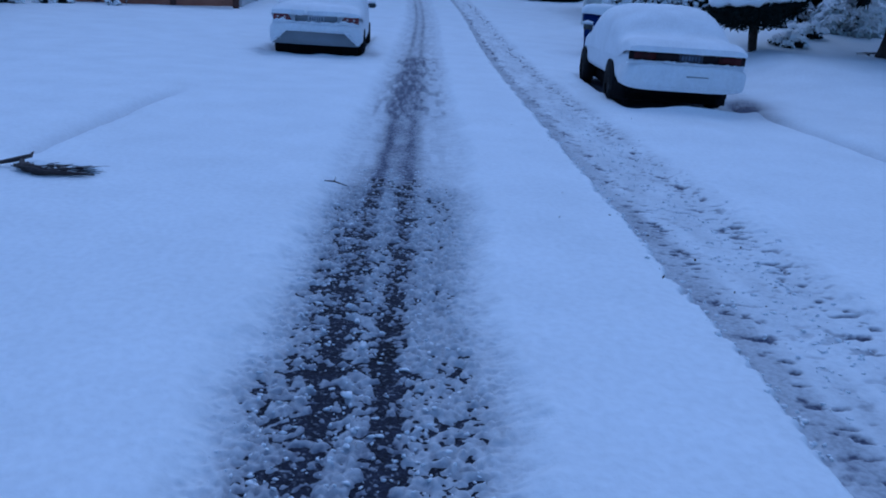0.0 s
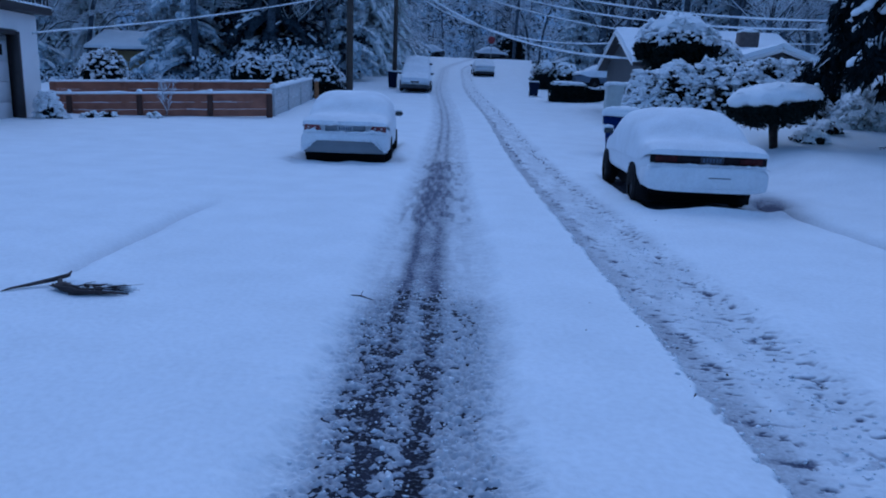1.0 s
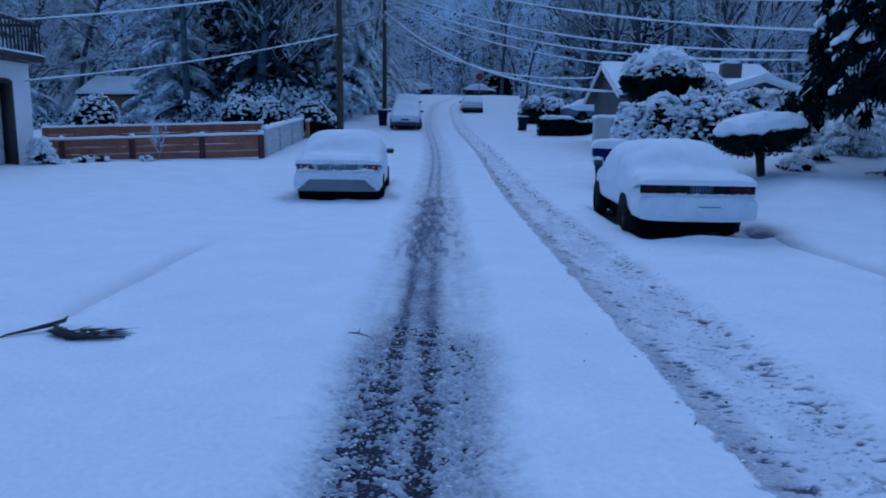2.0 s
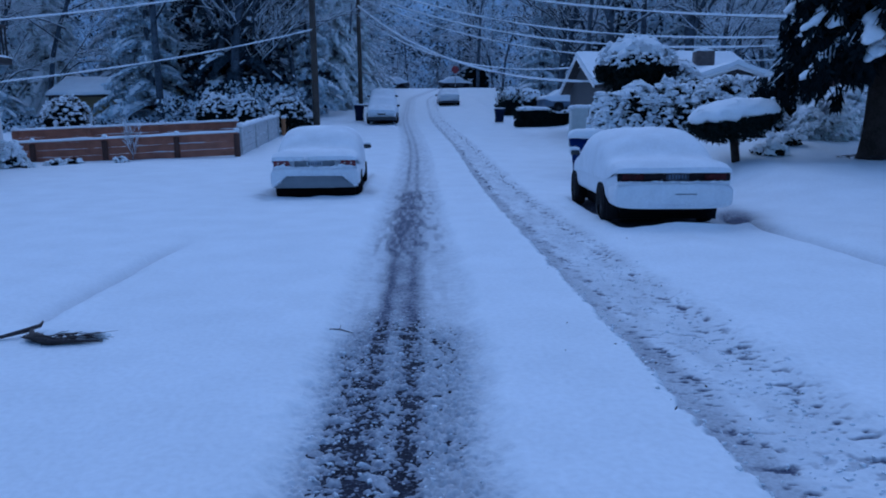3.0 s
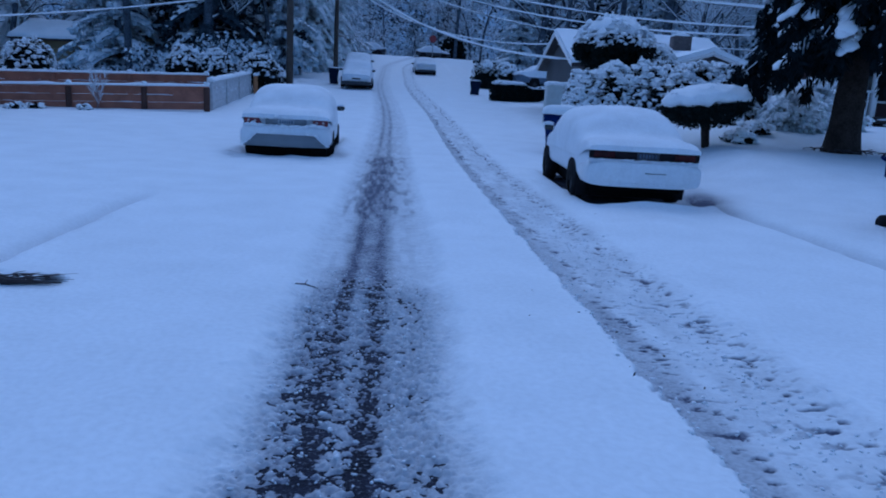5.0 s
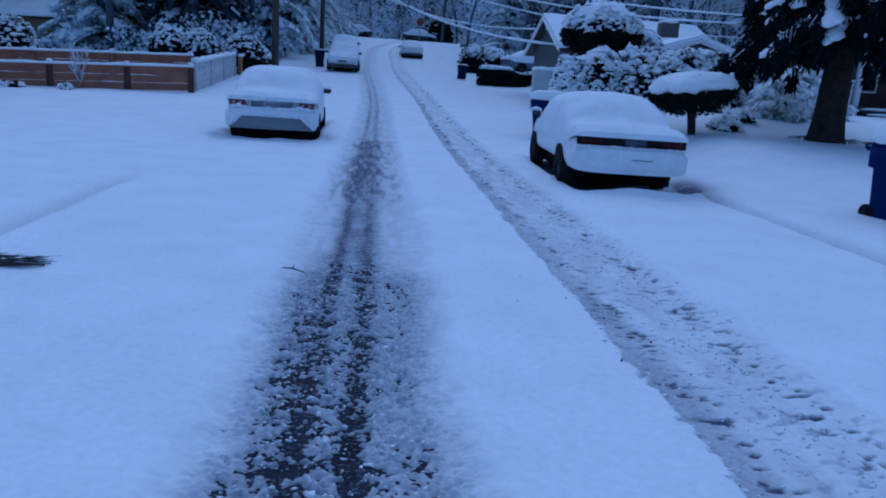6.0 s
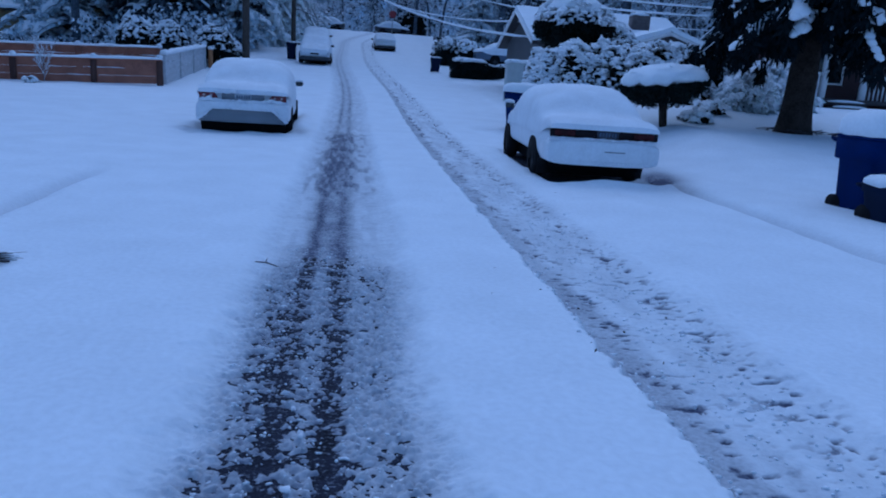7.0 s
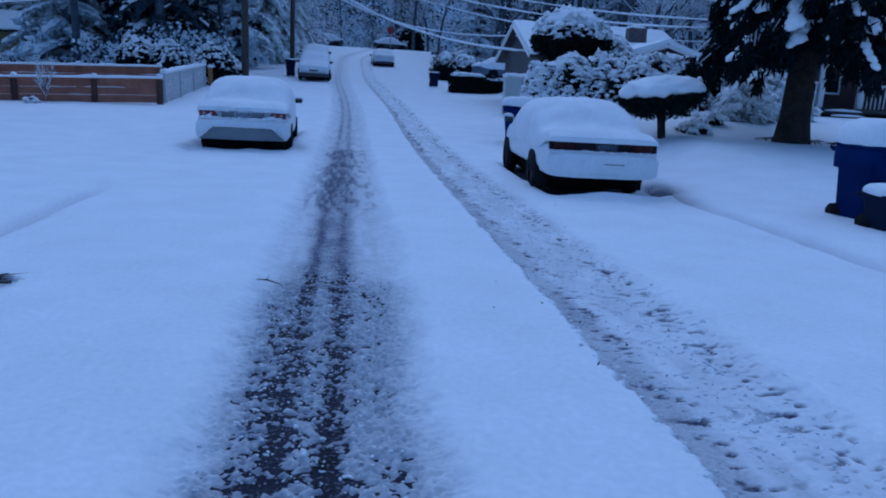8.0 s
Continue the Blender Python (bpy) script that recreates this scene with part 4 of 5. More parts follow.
def conifer_mesh(h, radius, first, whorls, per, droop, seed, frond=1.0, snow_amount=0.9, leafy=9, leaf=0.0, clumps=False):
    """Trunk, needles and snow of a conifer with drooping boughs."""
    rng = np.random.default_rng(seed)
    trunk, need, snow = Acc(), Acc(), Acc()
    trunk.tube([(0, 0, -0.3), (0.02, 0, h * 0.3), (0, 0.03, h * 0.7), (0, 0, h)], [0.035 * h * 0.55 + 0.05, 0.026 * h * 0.5 + 0.04, 0.05, 0.015], 9)
    if clumps:
        trunk.tube([(0, 0, -0.25), (0, 0, 0.1), (0, 0, 0.5), (0, 0, 1.5), (0, 0, 3.5)], [0.52, 0.40, 0.34, 0.30, 0.25], 11)
    for w in range(whorls):
        t = w / (whorls - 1)
        z = first + (h * 0.98 - first) * t ** 1.25
        R = radius * (1 - t) ** 0.8 + 0.15
        for k in range(per):
            an = rng.uniform(0, 2 * np.pi)
            ln = R * rng.uniform(0.65, 1.12)
            d = np.array([math.cos(an), math.sin(an), 0])
            side = np.array([-d[1], d[0], 0])
            u = np.linspace(0, 1, 6)
            lift = rng.uniform(0.0, 0.25)
            z0 = z + rng.uniform(-0.3, 0.3)
            pts = d * (u * ln)[:, None] + np.array([0, 0, 1]) * (z0 + lift * ln * u - droop * ln * u ** 2)[:, None]
            trunk.tube(pts[:5], np.linspace(0.02, 0.008, 5) * (1 + ln * 0.3), 4)
            wd = 0.22 * ln * np.array([0.15, 0.75, 1.0, 0.9, 0.6, 0.12]) * rng.uniform(0.8, 1.3) * frond
            top = np.concatenate([pts - side * wd[:, None] - [0, 0, 0.03], pts + [0, 0, 0.04], pts + side * wd[:, None] - [0, 0, 0.03]])
            top[:, 2] += rng.uniform(-0.06, 0.06, len(top)) - 0.10 * np.repeat([1, 0, 1], 6) * wd.max()
            f = [(i + 6 * r, i + 1 + 6 * r, i + 7 + 6 * r, i + 6 + 6 * r) for r in range(2) for i in range(5)]
            if not clumps:
                need.add(top - [0, 0, 0.05], f)
            c = np.repeat(pts[1:], leafy, 0) + side * rng.uniform(-1, 1, (5 * leafy, 1)) * np.repeat(wd[1:], leafy)[:, None] + d * rng.uniform(-0.1, 0.1, (5 * leafy, 1)) * ln
            if clumps:
                c[:, 2] -= rng.uniform(0, 0.42, len(c)) * np.repeat(u[1:], leafy)
            leaf_cards(need, c, leaf or 0.16 * frond + 0.055 * ln, droop=2.2 if clumps else 1.2, slim=0.13 if clumps else 0.3)
            if clumps:
                if rng.random() < snow_amount:
                    # a tongue of snow lying down the outer half of the bough
                    along = pts[5] - pts[3]
                    along /= np.linalg.norm(along)
                    up_ = np.cross(side, along) * np.sign(np.cross(side, along)[2])
                    k2 = rng.uniform(0.6, 1.25)
                    turn = np.stack([along, side, up_])
                    off = rng.uniform(-0.5, 0.5) * wd[4]
                    for j in range(6):
                        v, fc = BALL
                        v = v * (1 + 0.09 * rng.standard_normal((len(v), 1))) * (np.array([0.19, 0.17, 0.085]) * k2 * rng.uniform(0.7, 1.2))
                        v[:, 2] -= 1.2 * v[:, 1] ** 2
                        q_ = pts[3] + (pts[5] - pts[3]) * (0.25 + 0.17 * j)
                        snow.add(v @ turn + q_ + side * (off + rng.uniform(-0.09, 0.09) * k2) + [0, 0, 0.07], fc)
                rime = np.repeat(pts[2:], 5, 0) + side * rng.uniform(-1, 1, (20, 1)) * np.repeat(wd[2:], 5)[:, None] + [0, 0, 0.03]
                leaf_cards(snow, rime[rng.random(20) < 0.75], 0.12, droop=0.8, slim=0.22)
                if rng.random() < 0.5:
                    snow.tube(pts[1:] + [0, 0, 0.035], np.linspace(0.022, 0.012, 5) * rng.uniform(0.5, 1.4), 4)
            elif rng.random() < snow_amount:
                cuts = rng.random(6) * 0.5 + 0.5
                sn = np.concatenate([pts - side * (wd * cuts * 0.9)[:, None], pts + [0, 0, 0.05 + 0.03 * ln], pts + side * (wd * cuts[::-1] * 0.9)[:, None]])
                sn[:, 2] += rng.uniform(-0.03, 0.05, len(sn)) - 0.06 * np.repeat([1, 0, 1], 6) * wd.max()
                snow.add(sn + [0, 0, 0.03], f)
                for i in range(1, 6):
                    for _ in range(2):
                        k2 = 0.5 * wd[i] * rng.uniform(0.4, 1.0) + 0.04
                        lump(snow, pts[i] + side * wd[i] * rng.uniform(-0.9, 0.9) + [0, 0, 0.0], (k2, k2, k2 * 0.45), 0.2)
    if clumps:
        need.tube([(0, 0, first + 0.2), (0, 0, first + 1.0), (0, 0, h * 0.6), (0, 0, h * 0.95)], [0.42, radius * 0.42, radius * 0.28, 0.1], 10)
        an, rr = rng.uniform(0, 6.28, 2600), rng.uniform(0.35, 1.1, 2600)
        leaf_cards(need, np.stack([rr * np.cos(an), rr * np.sin(an), first + rng.uniform(-0.45, 0.7, 2600)], -1), 0.26, droop=2.0, slim=0.14)
    return trunk, need, snow


def conifer(at, label, h, radius, first, whorls, per, droop, seed, mat=NEEDLE, bark=BARK, group="conifers", **kw):
    t = thing("conifer", at, RNG.uniform(0, 360), label, "tree", group)
    trunk, need, snow = conifer_mesh(h, radius, first, whorls, per, droop, seed, **kw)
    part("trunk", trunk, bark, t)
    part("crown", need, mat, t)
    tagged(part("snow", snow, SNOW, t, "snow weighing down the boughs"), kind="stuff")
    return t


def bare_tree_mesh(h, spread, seed, levels=4, weep=0.0, slim=1.0):
    rng = np.random.default_rng(seed)
    wood, snow = Acc(), Acc()

    def limb(p, d, ln, r, lv):
        k_seg = 5 if lv else 3
        u = np.linspace(0, 1, k_seg)
        bend = rng.standard_normal(3) * (0.18 if slim < 1.5 else 0.42)
        pts = p + d * (u * ln)[:, None] + bend * ln * (u ** 2)[:, None] * 0.6
        if lv < levels:
            pts[:, 2] -= (weep * ln * u ** 2)
        wood.tube(pts, np.linspace(r, r * 0.55, k_seg), 7 if lv == levels else 4 if lv else 3)
        if lv < levels:
            k = min(max(r * 0.75, 0.018 * min(slim, 1.0)), 0.05)
            snow.tube(pts + [0, 0, r * 0.7 + 0.012], np.linspace(k, k * 0.6, k_seg) * rng.uniform(0.8, 1.3), 4 if lv else 3)
        if lv == 0:
            return
        n = rng.integers(9, 13) if lv == levels else rng.integers(4, 7)
        for i in range(n):
            t = rng.uniform(0.25, 1.0) if lv == levels else rng.uniform(0.2, 1.0)
            q_ = pts[0] + (pts[-1] - pts[0]) * t if lv == levels else pts[min(4, int(t * 5))]
            e = rng.standard_normal(3)
            e[2] = abs(e[2]) * (0.9 - weep)
            nd = d * rng.uniform(0.3, 0.9) + e * spread
            nd /= np.linalg.norm(nd)
            limb(q_, nd, ln * rng.uniform(0.36, 0.6), r * rng.uniform(0.26, 0.42), lv - 1)

    limb(np.array([0, 0, -0.3]), np.array([0, 0, 1.0]), h * 0.62, (0.010 * h + 0.03) * slim, levels)
    return wood, snow


def bare_tree(at, label, h, spread, seed, group="bare trees", **kw):
    t = thing("bare_tree", at, RNG.uniform(0, 360), label, "tree", group)
    wood, snow = bare_tree_mesh(h, spread, seed, **kw)
    part("trunk", wood, BARK_HAZED, t)
    part("snow", snow, CAKED, t, "snow lying along every branch")
    return t


# ---- planting on the right ----
shrub("topiary_shrub", (7.18, 16.0, 0.62), (0.97, 0.88, 0.52), "flat-topped dark topiary shrub on one stem, snow-topped", 9000, 30, 0.07, 0.06, trunk=0.93, cover=0.1, seed=2, lid=1.42, bowl=True, flat_lid=0.66, tilt=-8)
for x, y, z, s, k in ((5.55, 20.7, 0.27, (0.62, 0.8, 1.8), 3), (6.4, 20.4, 0.26, (0.95, 1.0, 2.12), 4), (7.45, 20.3, 0.45, (1.3, 1.1, 2.05), 5), (8.75, 20.1, 0.73, (1.35, 1.1, 1.82), 6), (9.95, 20.6, 0.76, (1.2, 1.0, 1.75), 17)):
    shrub("evergreen_shrub", (x, y, z), s, "broad evergreen shrub speckled all over with snow", 9000, 1150, 0.12, 0.125, cover=0.62, seed=k, boxy=2.8, group="broad shrubs behind the coupe")
shrub("evergreen_shrub", (6.72, 22.3, 0.36), (1.15, 0.95, 0.78), "tall rounded evergreen shrub with heavy snow top", 7000, 420, 0.12, 0.14, trunk=2.75, cover=0.55, seed=7, lid=0.95, bowl=True)
shrub("evergreen_shrub", (8.1, 22.6, 0.71), (0.65, 0.6, 0.6), "rounded evergreen shrub under snow by the house", 2500, 260, 0.12, 0.13, trunk=1.95, cover=0.6, seed=8, lid=0.8)
for x, y, s, k in ((10.65, 18.6, (0.75, 0.7, 0.9), 9), (11.6, 19.5, (0.8, 0.8, 1.1), 18), (12.4, 20.0, (1.0, 0.9, 1.3), 10)):
    shrub("weeping_shrub", (x, y, z_at(x, y)), s, "low weeping shrub bowed under snow", 2400, 360, 0.22, 0.17, cover=0.6, seed=k, mat=FROST_PALE, group="weeping shrubs under the conifer")
for x, y, k in ((8.25, 16.6, 11), (9.1, 17.6, 12)):
    shrub("low_shrub", (x, y, z_at(x, y)), (0.36, 0.3, 0.2), "low dark shrub flattened by snow", 700, 60, 0.1, 0.14, cover=0.5, seed=k, lid=0.9)
for x, y, s, k in ((6.05, 48, (0.9, 0.9, 1.6), 13), (7.3, 47.6, (1.1, 0.9, 1.55), 14)):
    shrub("clipped_hedge", (x, y, z_at(x, y)), s, "clipped dark hedge mound with a snow lid", 3000, 60, 0.14, 0.14, cover=0.1, lid=0.85, boxy=3.2, seed=k, group="clipped hedges along the drive")
box_hedge((6.05, 38.3, z_at(6.05, 38.3) - 0.05), (1.75, 0.9, 0.95), "low clipped hedge under a slab of snow", 0.2, 15)
box_hedge((7.5, 38.6, z_at(7.5, 38.6) - 0.1), (1.15, 0.8, 0.85), "low clipped hedge with a thin line of snow", 0.07, 16)

spruce = conifer((10.2, 15.6, z_at(10.2, 15.6)), "big dark conifer with drooping snow-laden boughs", 12.0, 2.05, 2.95, 36, 17, 0.62, 5, group="", snow_amount=0.28, leafy=85, frond=1.15, leaf=0.24, clumps=True)
a = Acc()
for i in range(26):
    an, r = RNG.uniform(0, 6.28), RNG.uniform(0.3, 1.0)
    p = np.array([r * math.cos(an), r * math.sin(an), 0.02])
    a.tube([p, p + [RNG.uniform(-.3, .3), RNG.uniform(-.2, .2), 0.06], p + [RNG.uniform(-.5, .5), RNG.uniform(-.3, .3), 0.02]], [0.012, 0.01, 0.004], 4)
litter = part("fallen_twigs", a, TWIG)
litter.matrix_world = pose(9.9, 15.2, z_at(9.9, 15.2))
tagged(litter, "dead twigs shed round the conifer's foot", "twigs", kind="stuff")


# ---- houses ----
def slab(acc, quad, thick):
    """A thick plate from four corners."""
    qd = np.array(quad, float)
    nrm = np.cross(qd[1] - qd[0], qd[3] - qd[0])
    nrm = nrm / np.linalg.norm(nrm) * thick
    acc.add(np.concatenate([qd, qd + nrm]), [(3, 2, 1, 0), (4, 5, 6, 7), (0, 1, 5, 4), (1, 2, 6, 5), (2, 3, 7, 6), (3, 0, 4, 7)])


def window(parent, c, w, h, axis="y", out=-1, mat=TRIM_WHITE):
    """A framed window on a wall that faces along the axis."""
    def place_box(a, dx, dz, sx, sz, t, o):
        cc = (c[0] + dx, c[1] + out * o, c[2] + dz) if axis == "y" else (c[0] + out * o, c[1] + dx, c[2] + dz)
        a.box(cc, (sx, t, sz) if axis == "y" else (t, sx, sz))
    win = thing("window", (0, 0, 0))
    win.parent = parent
    for dx in (-w / 4, w / 4):
        a = Acc()
        place_box(a, dx, 0, w / 2 - 0.04, h - 0.06, 0.02, 0.02)
        part("pane", a, CURTAIN, win)
    a = Acc()
    for dx in (-w / 2, 0, w / 2):
        place_box(a, dx, 0, 0.07, h + 0.07, 0.07, 0.035)
    for dz in (-h / 2, h / 2):
        place_box(a, 0, dz, w, 0.07, 0.065, 0.035)
    part("window_frame", a, mat, win)


def gable_house(name, at, turn, sx, sy, wall_h, roof_h, wall_mat, label, over=0.4, windows=(), snow=0.16):
    """A house with its ridge along its own x."""
    b = thing(name, at, turn, label, "house")
    x, y = sx / 2, sy / 2
    a = Acc()
    a.add([(-x, -y, -0.5), (x, -y, -0.5), (x, y, -0.5), (-x, y, -0.5), (-x, -y, wall_h), (x, -y, wall_h), (x, y, wall_h), (-x, y, wall_h), (-x, 0, wall_h + roof_h), (x, 0, wall_h + roof_h)],
          [(0, 1, 5, 4), (2, 3, 7, 6), (1, 2, 6, 9, 5), (3, 0, 4, 8, 7), (0, 3, 2, 1)])
    part("wall", a, wall_mat, b, smooth=False)
    k = roof_h / y
    for s, nm in ((-1, "roof"), (1, "roof")):
        e = y + over
        a = Acc()
        quad = [(-x - over, s * e, wall_h - k * over), (x + over, s * e, wall_h - k * over), (x + over, 0, wall_h + roof_h), (-x - over, 0, wall_h + roof_h)]
        slab(a, quad if s < 0 else quad[::-1], 0.12)
        roof = part(nm, a, TRIM_DARK, b, smooth=False)
        a = Acc()
        nx_, ny_ = 26, 12
        g = [[(-x - over + (2 * x + 2 * over) * i / nx_, s * e * (1 - j / ny_) * 1.02, wall_h - k * over + (k * over + roof_h) * j / ny_ + 0.12 + snow * (0.75 + 0.5 * float(vnoise(i * 0.6 + at[0], j * 0.6, 1.3, 33)))) for i in range(nx_ + 1)] for j in range(ny_ + 1)]
        low = [[(p[0], p[1], p[2] - snow * 0.95) for p in g[0]]]
        a.rings(low + g, closed=False)
        for col in (0, nx_):
            edge_ = [r[col] for r in g]
            a.add(edge_ + [(p[0], p[1], p[2] - snow) for p in edge_], [(i, i + 1, i + 2 + ny_, i + 1 + ny_) for i in range(ny_)])
        part("snow_blanket", a, SNOW, roof, "even blanket of snow")
    for s in (-1, 1):
        for e in (-1, 1):
            a = Acc()
            a.tube([(s * (x + over), e * (y + over), wall_h - k * over + 0.05), (s * (x + over), 0, wall_h + roof_h + 0.05)], 0.07, 4)
            part("bargeboard", a, TRIM_WHITE, b, smooth=False)
    for c, w, h, ax, o in windows:
        window(b, c, w, h, ax, o)
    return b


# grey house behind the shrubs: a long roof, a nearer gable and a chimney
main = gable_house("house", (10.25, 31.5, z_at(10.9, 30) - 0.1), 0, 6.0, 6.0, 1.75, 1.25, GREY_WALL, "low grey house with snow-covered roof behind shrubs", windows=(((-2.2, -3.0, 1.1), 1.0, 0.9, "y", -1),))
a = Acc()
a.box((1.55, -1.6, 2.62), (0.72, 0.55, 1.0))
ch = part("chimney", a, BRICK, main)
a = Acc()
lump(a, (1.55, -1.6, 3.13), (0.42, 0.33, 0.13), 0.06, False)
part("snow_cap", a, SNOW, ch)
gable_house("house_wing", (11.3, 27.6, z_at(11.3, 27.6)), 90, 3.4, 4.6, 1.42, 0.74, GREY_WALL, "grey gabled house wing with snowy roof and white edge boards", over=0.45)

# porch house behind the big conifer
porch = gable_house("porch_house", (19.9, 27.5, z_at(17, 26)), 0, 8.6, 5.0, 2.6, 0.6, RED_WALL, "dark red house with white porch posts behind the conifer", windows=(((-2.6, -2.5, 1.6), 1.2, 1.3, "y", -1), ((0.6, -2.5, 1.6), 1.2, 1.3, "y", -1)))
a = Acc()
a.box((-2.0, -3.3, 0.35), (7.0, 1.6, 0.16))
deck = part("porch_deck", a, TRIM_DARK, porch)
a = Acc()
a.box((-2.0, -3.35, 2.75), (7.2, 1.9, 0.18))
part("porch_roof", a, TRIM_WHITE, porch)
a = Acc()
for i in range(30):
    lump(a, (-5.4 + i * 0.24, -3.4 + RNG.uniform(-.3, .3), 2.87), (0.35, 0.7, 0.16), 0.1, False)
part("snow", a, SNOW, porch)
for i in range(5):
    a = Acc()
    a.box((-5.2 + i * 1.5, -4.0, 1.55), (0.17, 0.17, 2.3))
    part("post", a, TRIM_WHITE, porch)
    if i != 1 and i < 4:
        a = Acc()
        a.box((-4.45 + i * 1.5, -4.0, 1.25), (1.33, 0.06, 0.07))
        rail = part("railing", a, TRIM_WHITE, porch)
        for j in range(8):
            a = Acc()
            a.box((-5.05 + i * 1.5 + j * 0.165, -4.0, 0.83), (0.04, 0.04, 0.78))
            part("baluster", a, TRIM_WHITE, rail)
for i in range(4):
    a = Acc()
    a.box((-2.95, -4.3 - 0.3 * i, 0.26 - 0.17 * i), (1.4, 0.34, 0.1))
    st = part("step", a, TRIM_DARK, porch)
    a = Acc()
    lump(a, (-2.95, -4.3 - 0.3 * i, 0.33 - 0.17 * i), (0.72, 0.17, 0.07), 0.05, False)
    part("snow_cap", a, SNOW, st)

# garage house at the left
garage = thing("garage_house", (-13.75, 24.2, 0.05), 90, "pale house with garage door and dark balcony above", "house")
for c, sz in (((-0.55, 0.15, 1.6), (1.1, 0.3, 3.6)), ((-3.4, 0.15, 3.12), (4.6, 0.3, 0.56)), ((-8.0, 0.15, 1.6), (4.6, 0.3, 3.6)), ((-0.15, 2.6, 1.6), (0.3, 4.6, 3.6)), ((-5.0, 4.9, 1.6), (9.6, 0.3, 3.6))):
    a = Acc()
    a.box(c, sz)
    part("wall", a, STUCCO, garage, smooth=False)
for c, sz in (((-1.2, 0.08, 1.32), (0.14, 0.36, 2.95)), ((-3.5, 0.08, 2.75), (4.44, 0.34, 0.14))):
    a = Acc()
    a.box(c, sz)
    part("door_trim", a, TRIM_DARK, garage, "dark brown door surround")
door = thing("garage_door", (0, 0, 0))
door.parent = garage
for k in range(4):
    a = Acc()
    a.box((-3.5, 0.22, 0.30 + k * 0.63), (4.2, 0.08, 0.62))
    part("panel", a, GARAGE_DOOR, door)
for k in range(5):
    a = Acc()
    a.box((-1.95 - k * 0.78, 0.165, 2.22), (0.5, 0.03, 0.32))
    part("pane", a, CURTAIN, door)
a = Acc()
a.box((-4.9, 1.2, 3.53), (10.0, 3.4, 0.22))
bal = part("balcony_deck", a, TRIM_DARK, garage)
a = Acc()
for i in range(40):
    lump(a, (-0.0 - i * 0.25, -0.46, 3.65), (0.2, 0.10, 0.06), 0.15)
part("snow_cap", a, SNOW, bal)
a = Acc()
a.box((-4.9, -0.43, 4.62), (9.9, 0.08, 0.09))
rail = part("balcony_rail", a, TRIM_DARK, garage)
a = Acc()
a.box((0.02, 1.2, 4.62), (0.08, 3.2, 0.09))
part("side_rail", a, TRIM_DARK, rail)
for i in range(40):
    a = Acc()
    a.box((0.0 - i * 0.2, -0.43, 4.12), (0.04, 0.04, 0.95))
    part("baluster", a, TRIM_DARK, rail)
a = Acc()
a.box((-5.2, 4.2, 4.9), (9.2, 3.0, 2.6))
part("upper_wall", a, GREY_WALL, garage, smooth=False)
shrub("garden_shrub", (-13.0, 23.2, z_at(-13.0, 23.2)), (0.40, 0.4, 0.8), "small garden shrub buried in snow by the garage", 300, 160, 0.1, 0.14, cover=0.9, seed=21, mat=FROST)

# tan house among the trees
gable_house("house", (-21.6, 50.5, 1.5), 0, 3.8, 5.0, 2.05, 1.0, TAN_WALL, "tan cottage with a white roof among trees", over=0.5)
gable_house("shed", (-15.6, 53.0, 1.8), 0, 4.6, 3.0, 2.3, 0.5, TAN_WALL, "tan shed half hidden by snowy branches", over=0.25)

# ---- planting on the left ----
for x, y, s, tr, k in ((-14.4, 30.0, (1.0, 0.9, 1.25), 0.7, 22), (-9.5, 34.0, (0.8, 0.8, 0.95), 0.9, 23), (-8.2, 34.2, (0.75, 0.8, 0.9), 0.9, 24), (-6.4, 35.0, (0.95, 0.9, 1.15), 0.6, 25), (-5.9, 36.5, (0.7, 0.8, 0.8), 0.3, 26)):
    shrub("evergreen_shrub", (x, y, z_at(x, y)), s, "rounded evergreen shrub above the fence, heaped with snow", 3000, 420, 0.12, 0.11, trunk=tr, cover=0.5, seed=k, group="shrubs above the fence")
for x, y, s, k in ((-13.3, 24.2, 0.30, 30), (-11.9, 23.7, 0.26, 31), (-11.5, 24.1, 0.24, 32), (-12.4, 23.0, 0.2, 33), (-9.9, 24.0, 0.16, 34)):
    shrub("small_plant", (x, y, z_at(x, y) - 0.02), (s, s, s * 0.75), "small garden plant poking through the snow", 160, 26, 0.09, 0.12, cover=0.5, seed=k, group="small plants along the fence")
sapling = bare_tree((-9.75, 24.6, z_at(-9.75, 24.6)), "thin young tree before the fence, rimmed with snow", 1.7, 0.22, 41, group="", levels=3, slim=0.3)


# ---- fallen branch on the snow ----
branch = thing("fallen_branch", (-2.70, 4.90, 0.0), 0, "broken dark twiggy branch lying half buried in snow", "branch")
a = Acc()
a.tube([(-0.46, -0.10, -0.01), (-0.40, -0.02, 0.012), (-0.30, 0.07, 0.022), (-0.17, 0.14, 0.045), (-0.10, 0.22, 0.06), (-0.12, 0.30, 0.07)], [0.005, 0.008, 0.013, 0.018, 0.015, 0.006], 7)
a.tube([(-0.14, 0.17, 0.04), (-0.05, 0.02, 0.02), (0.08, -0.05, 0.012), (0.26, -0.06, 0.02), (0.45, -0.02, 0.012)], [0.018, 0.022, 0.022, 0.016, 0.006], 7)
limb0 = part("limb", a, TWIG, branch)
a = Acc()
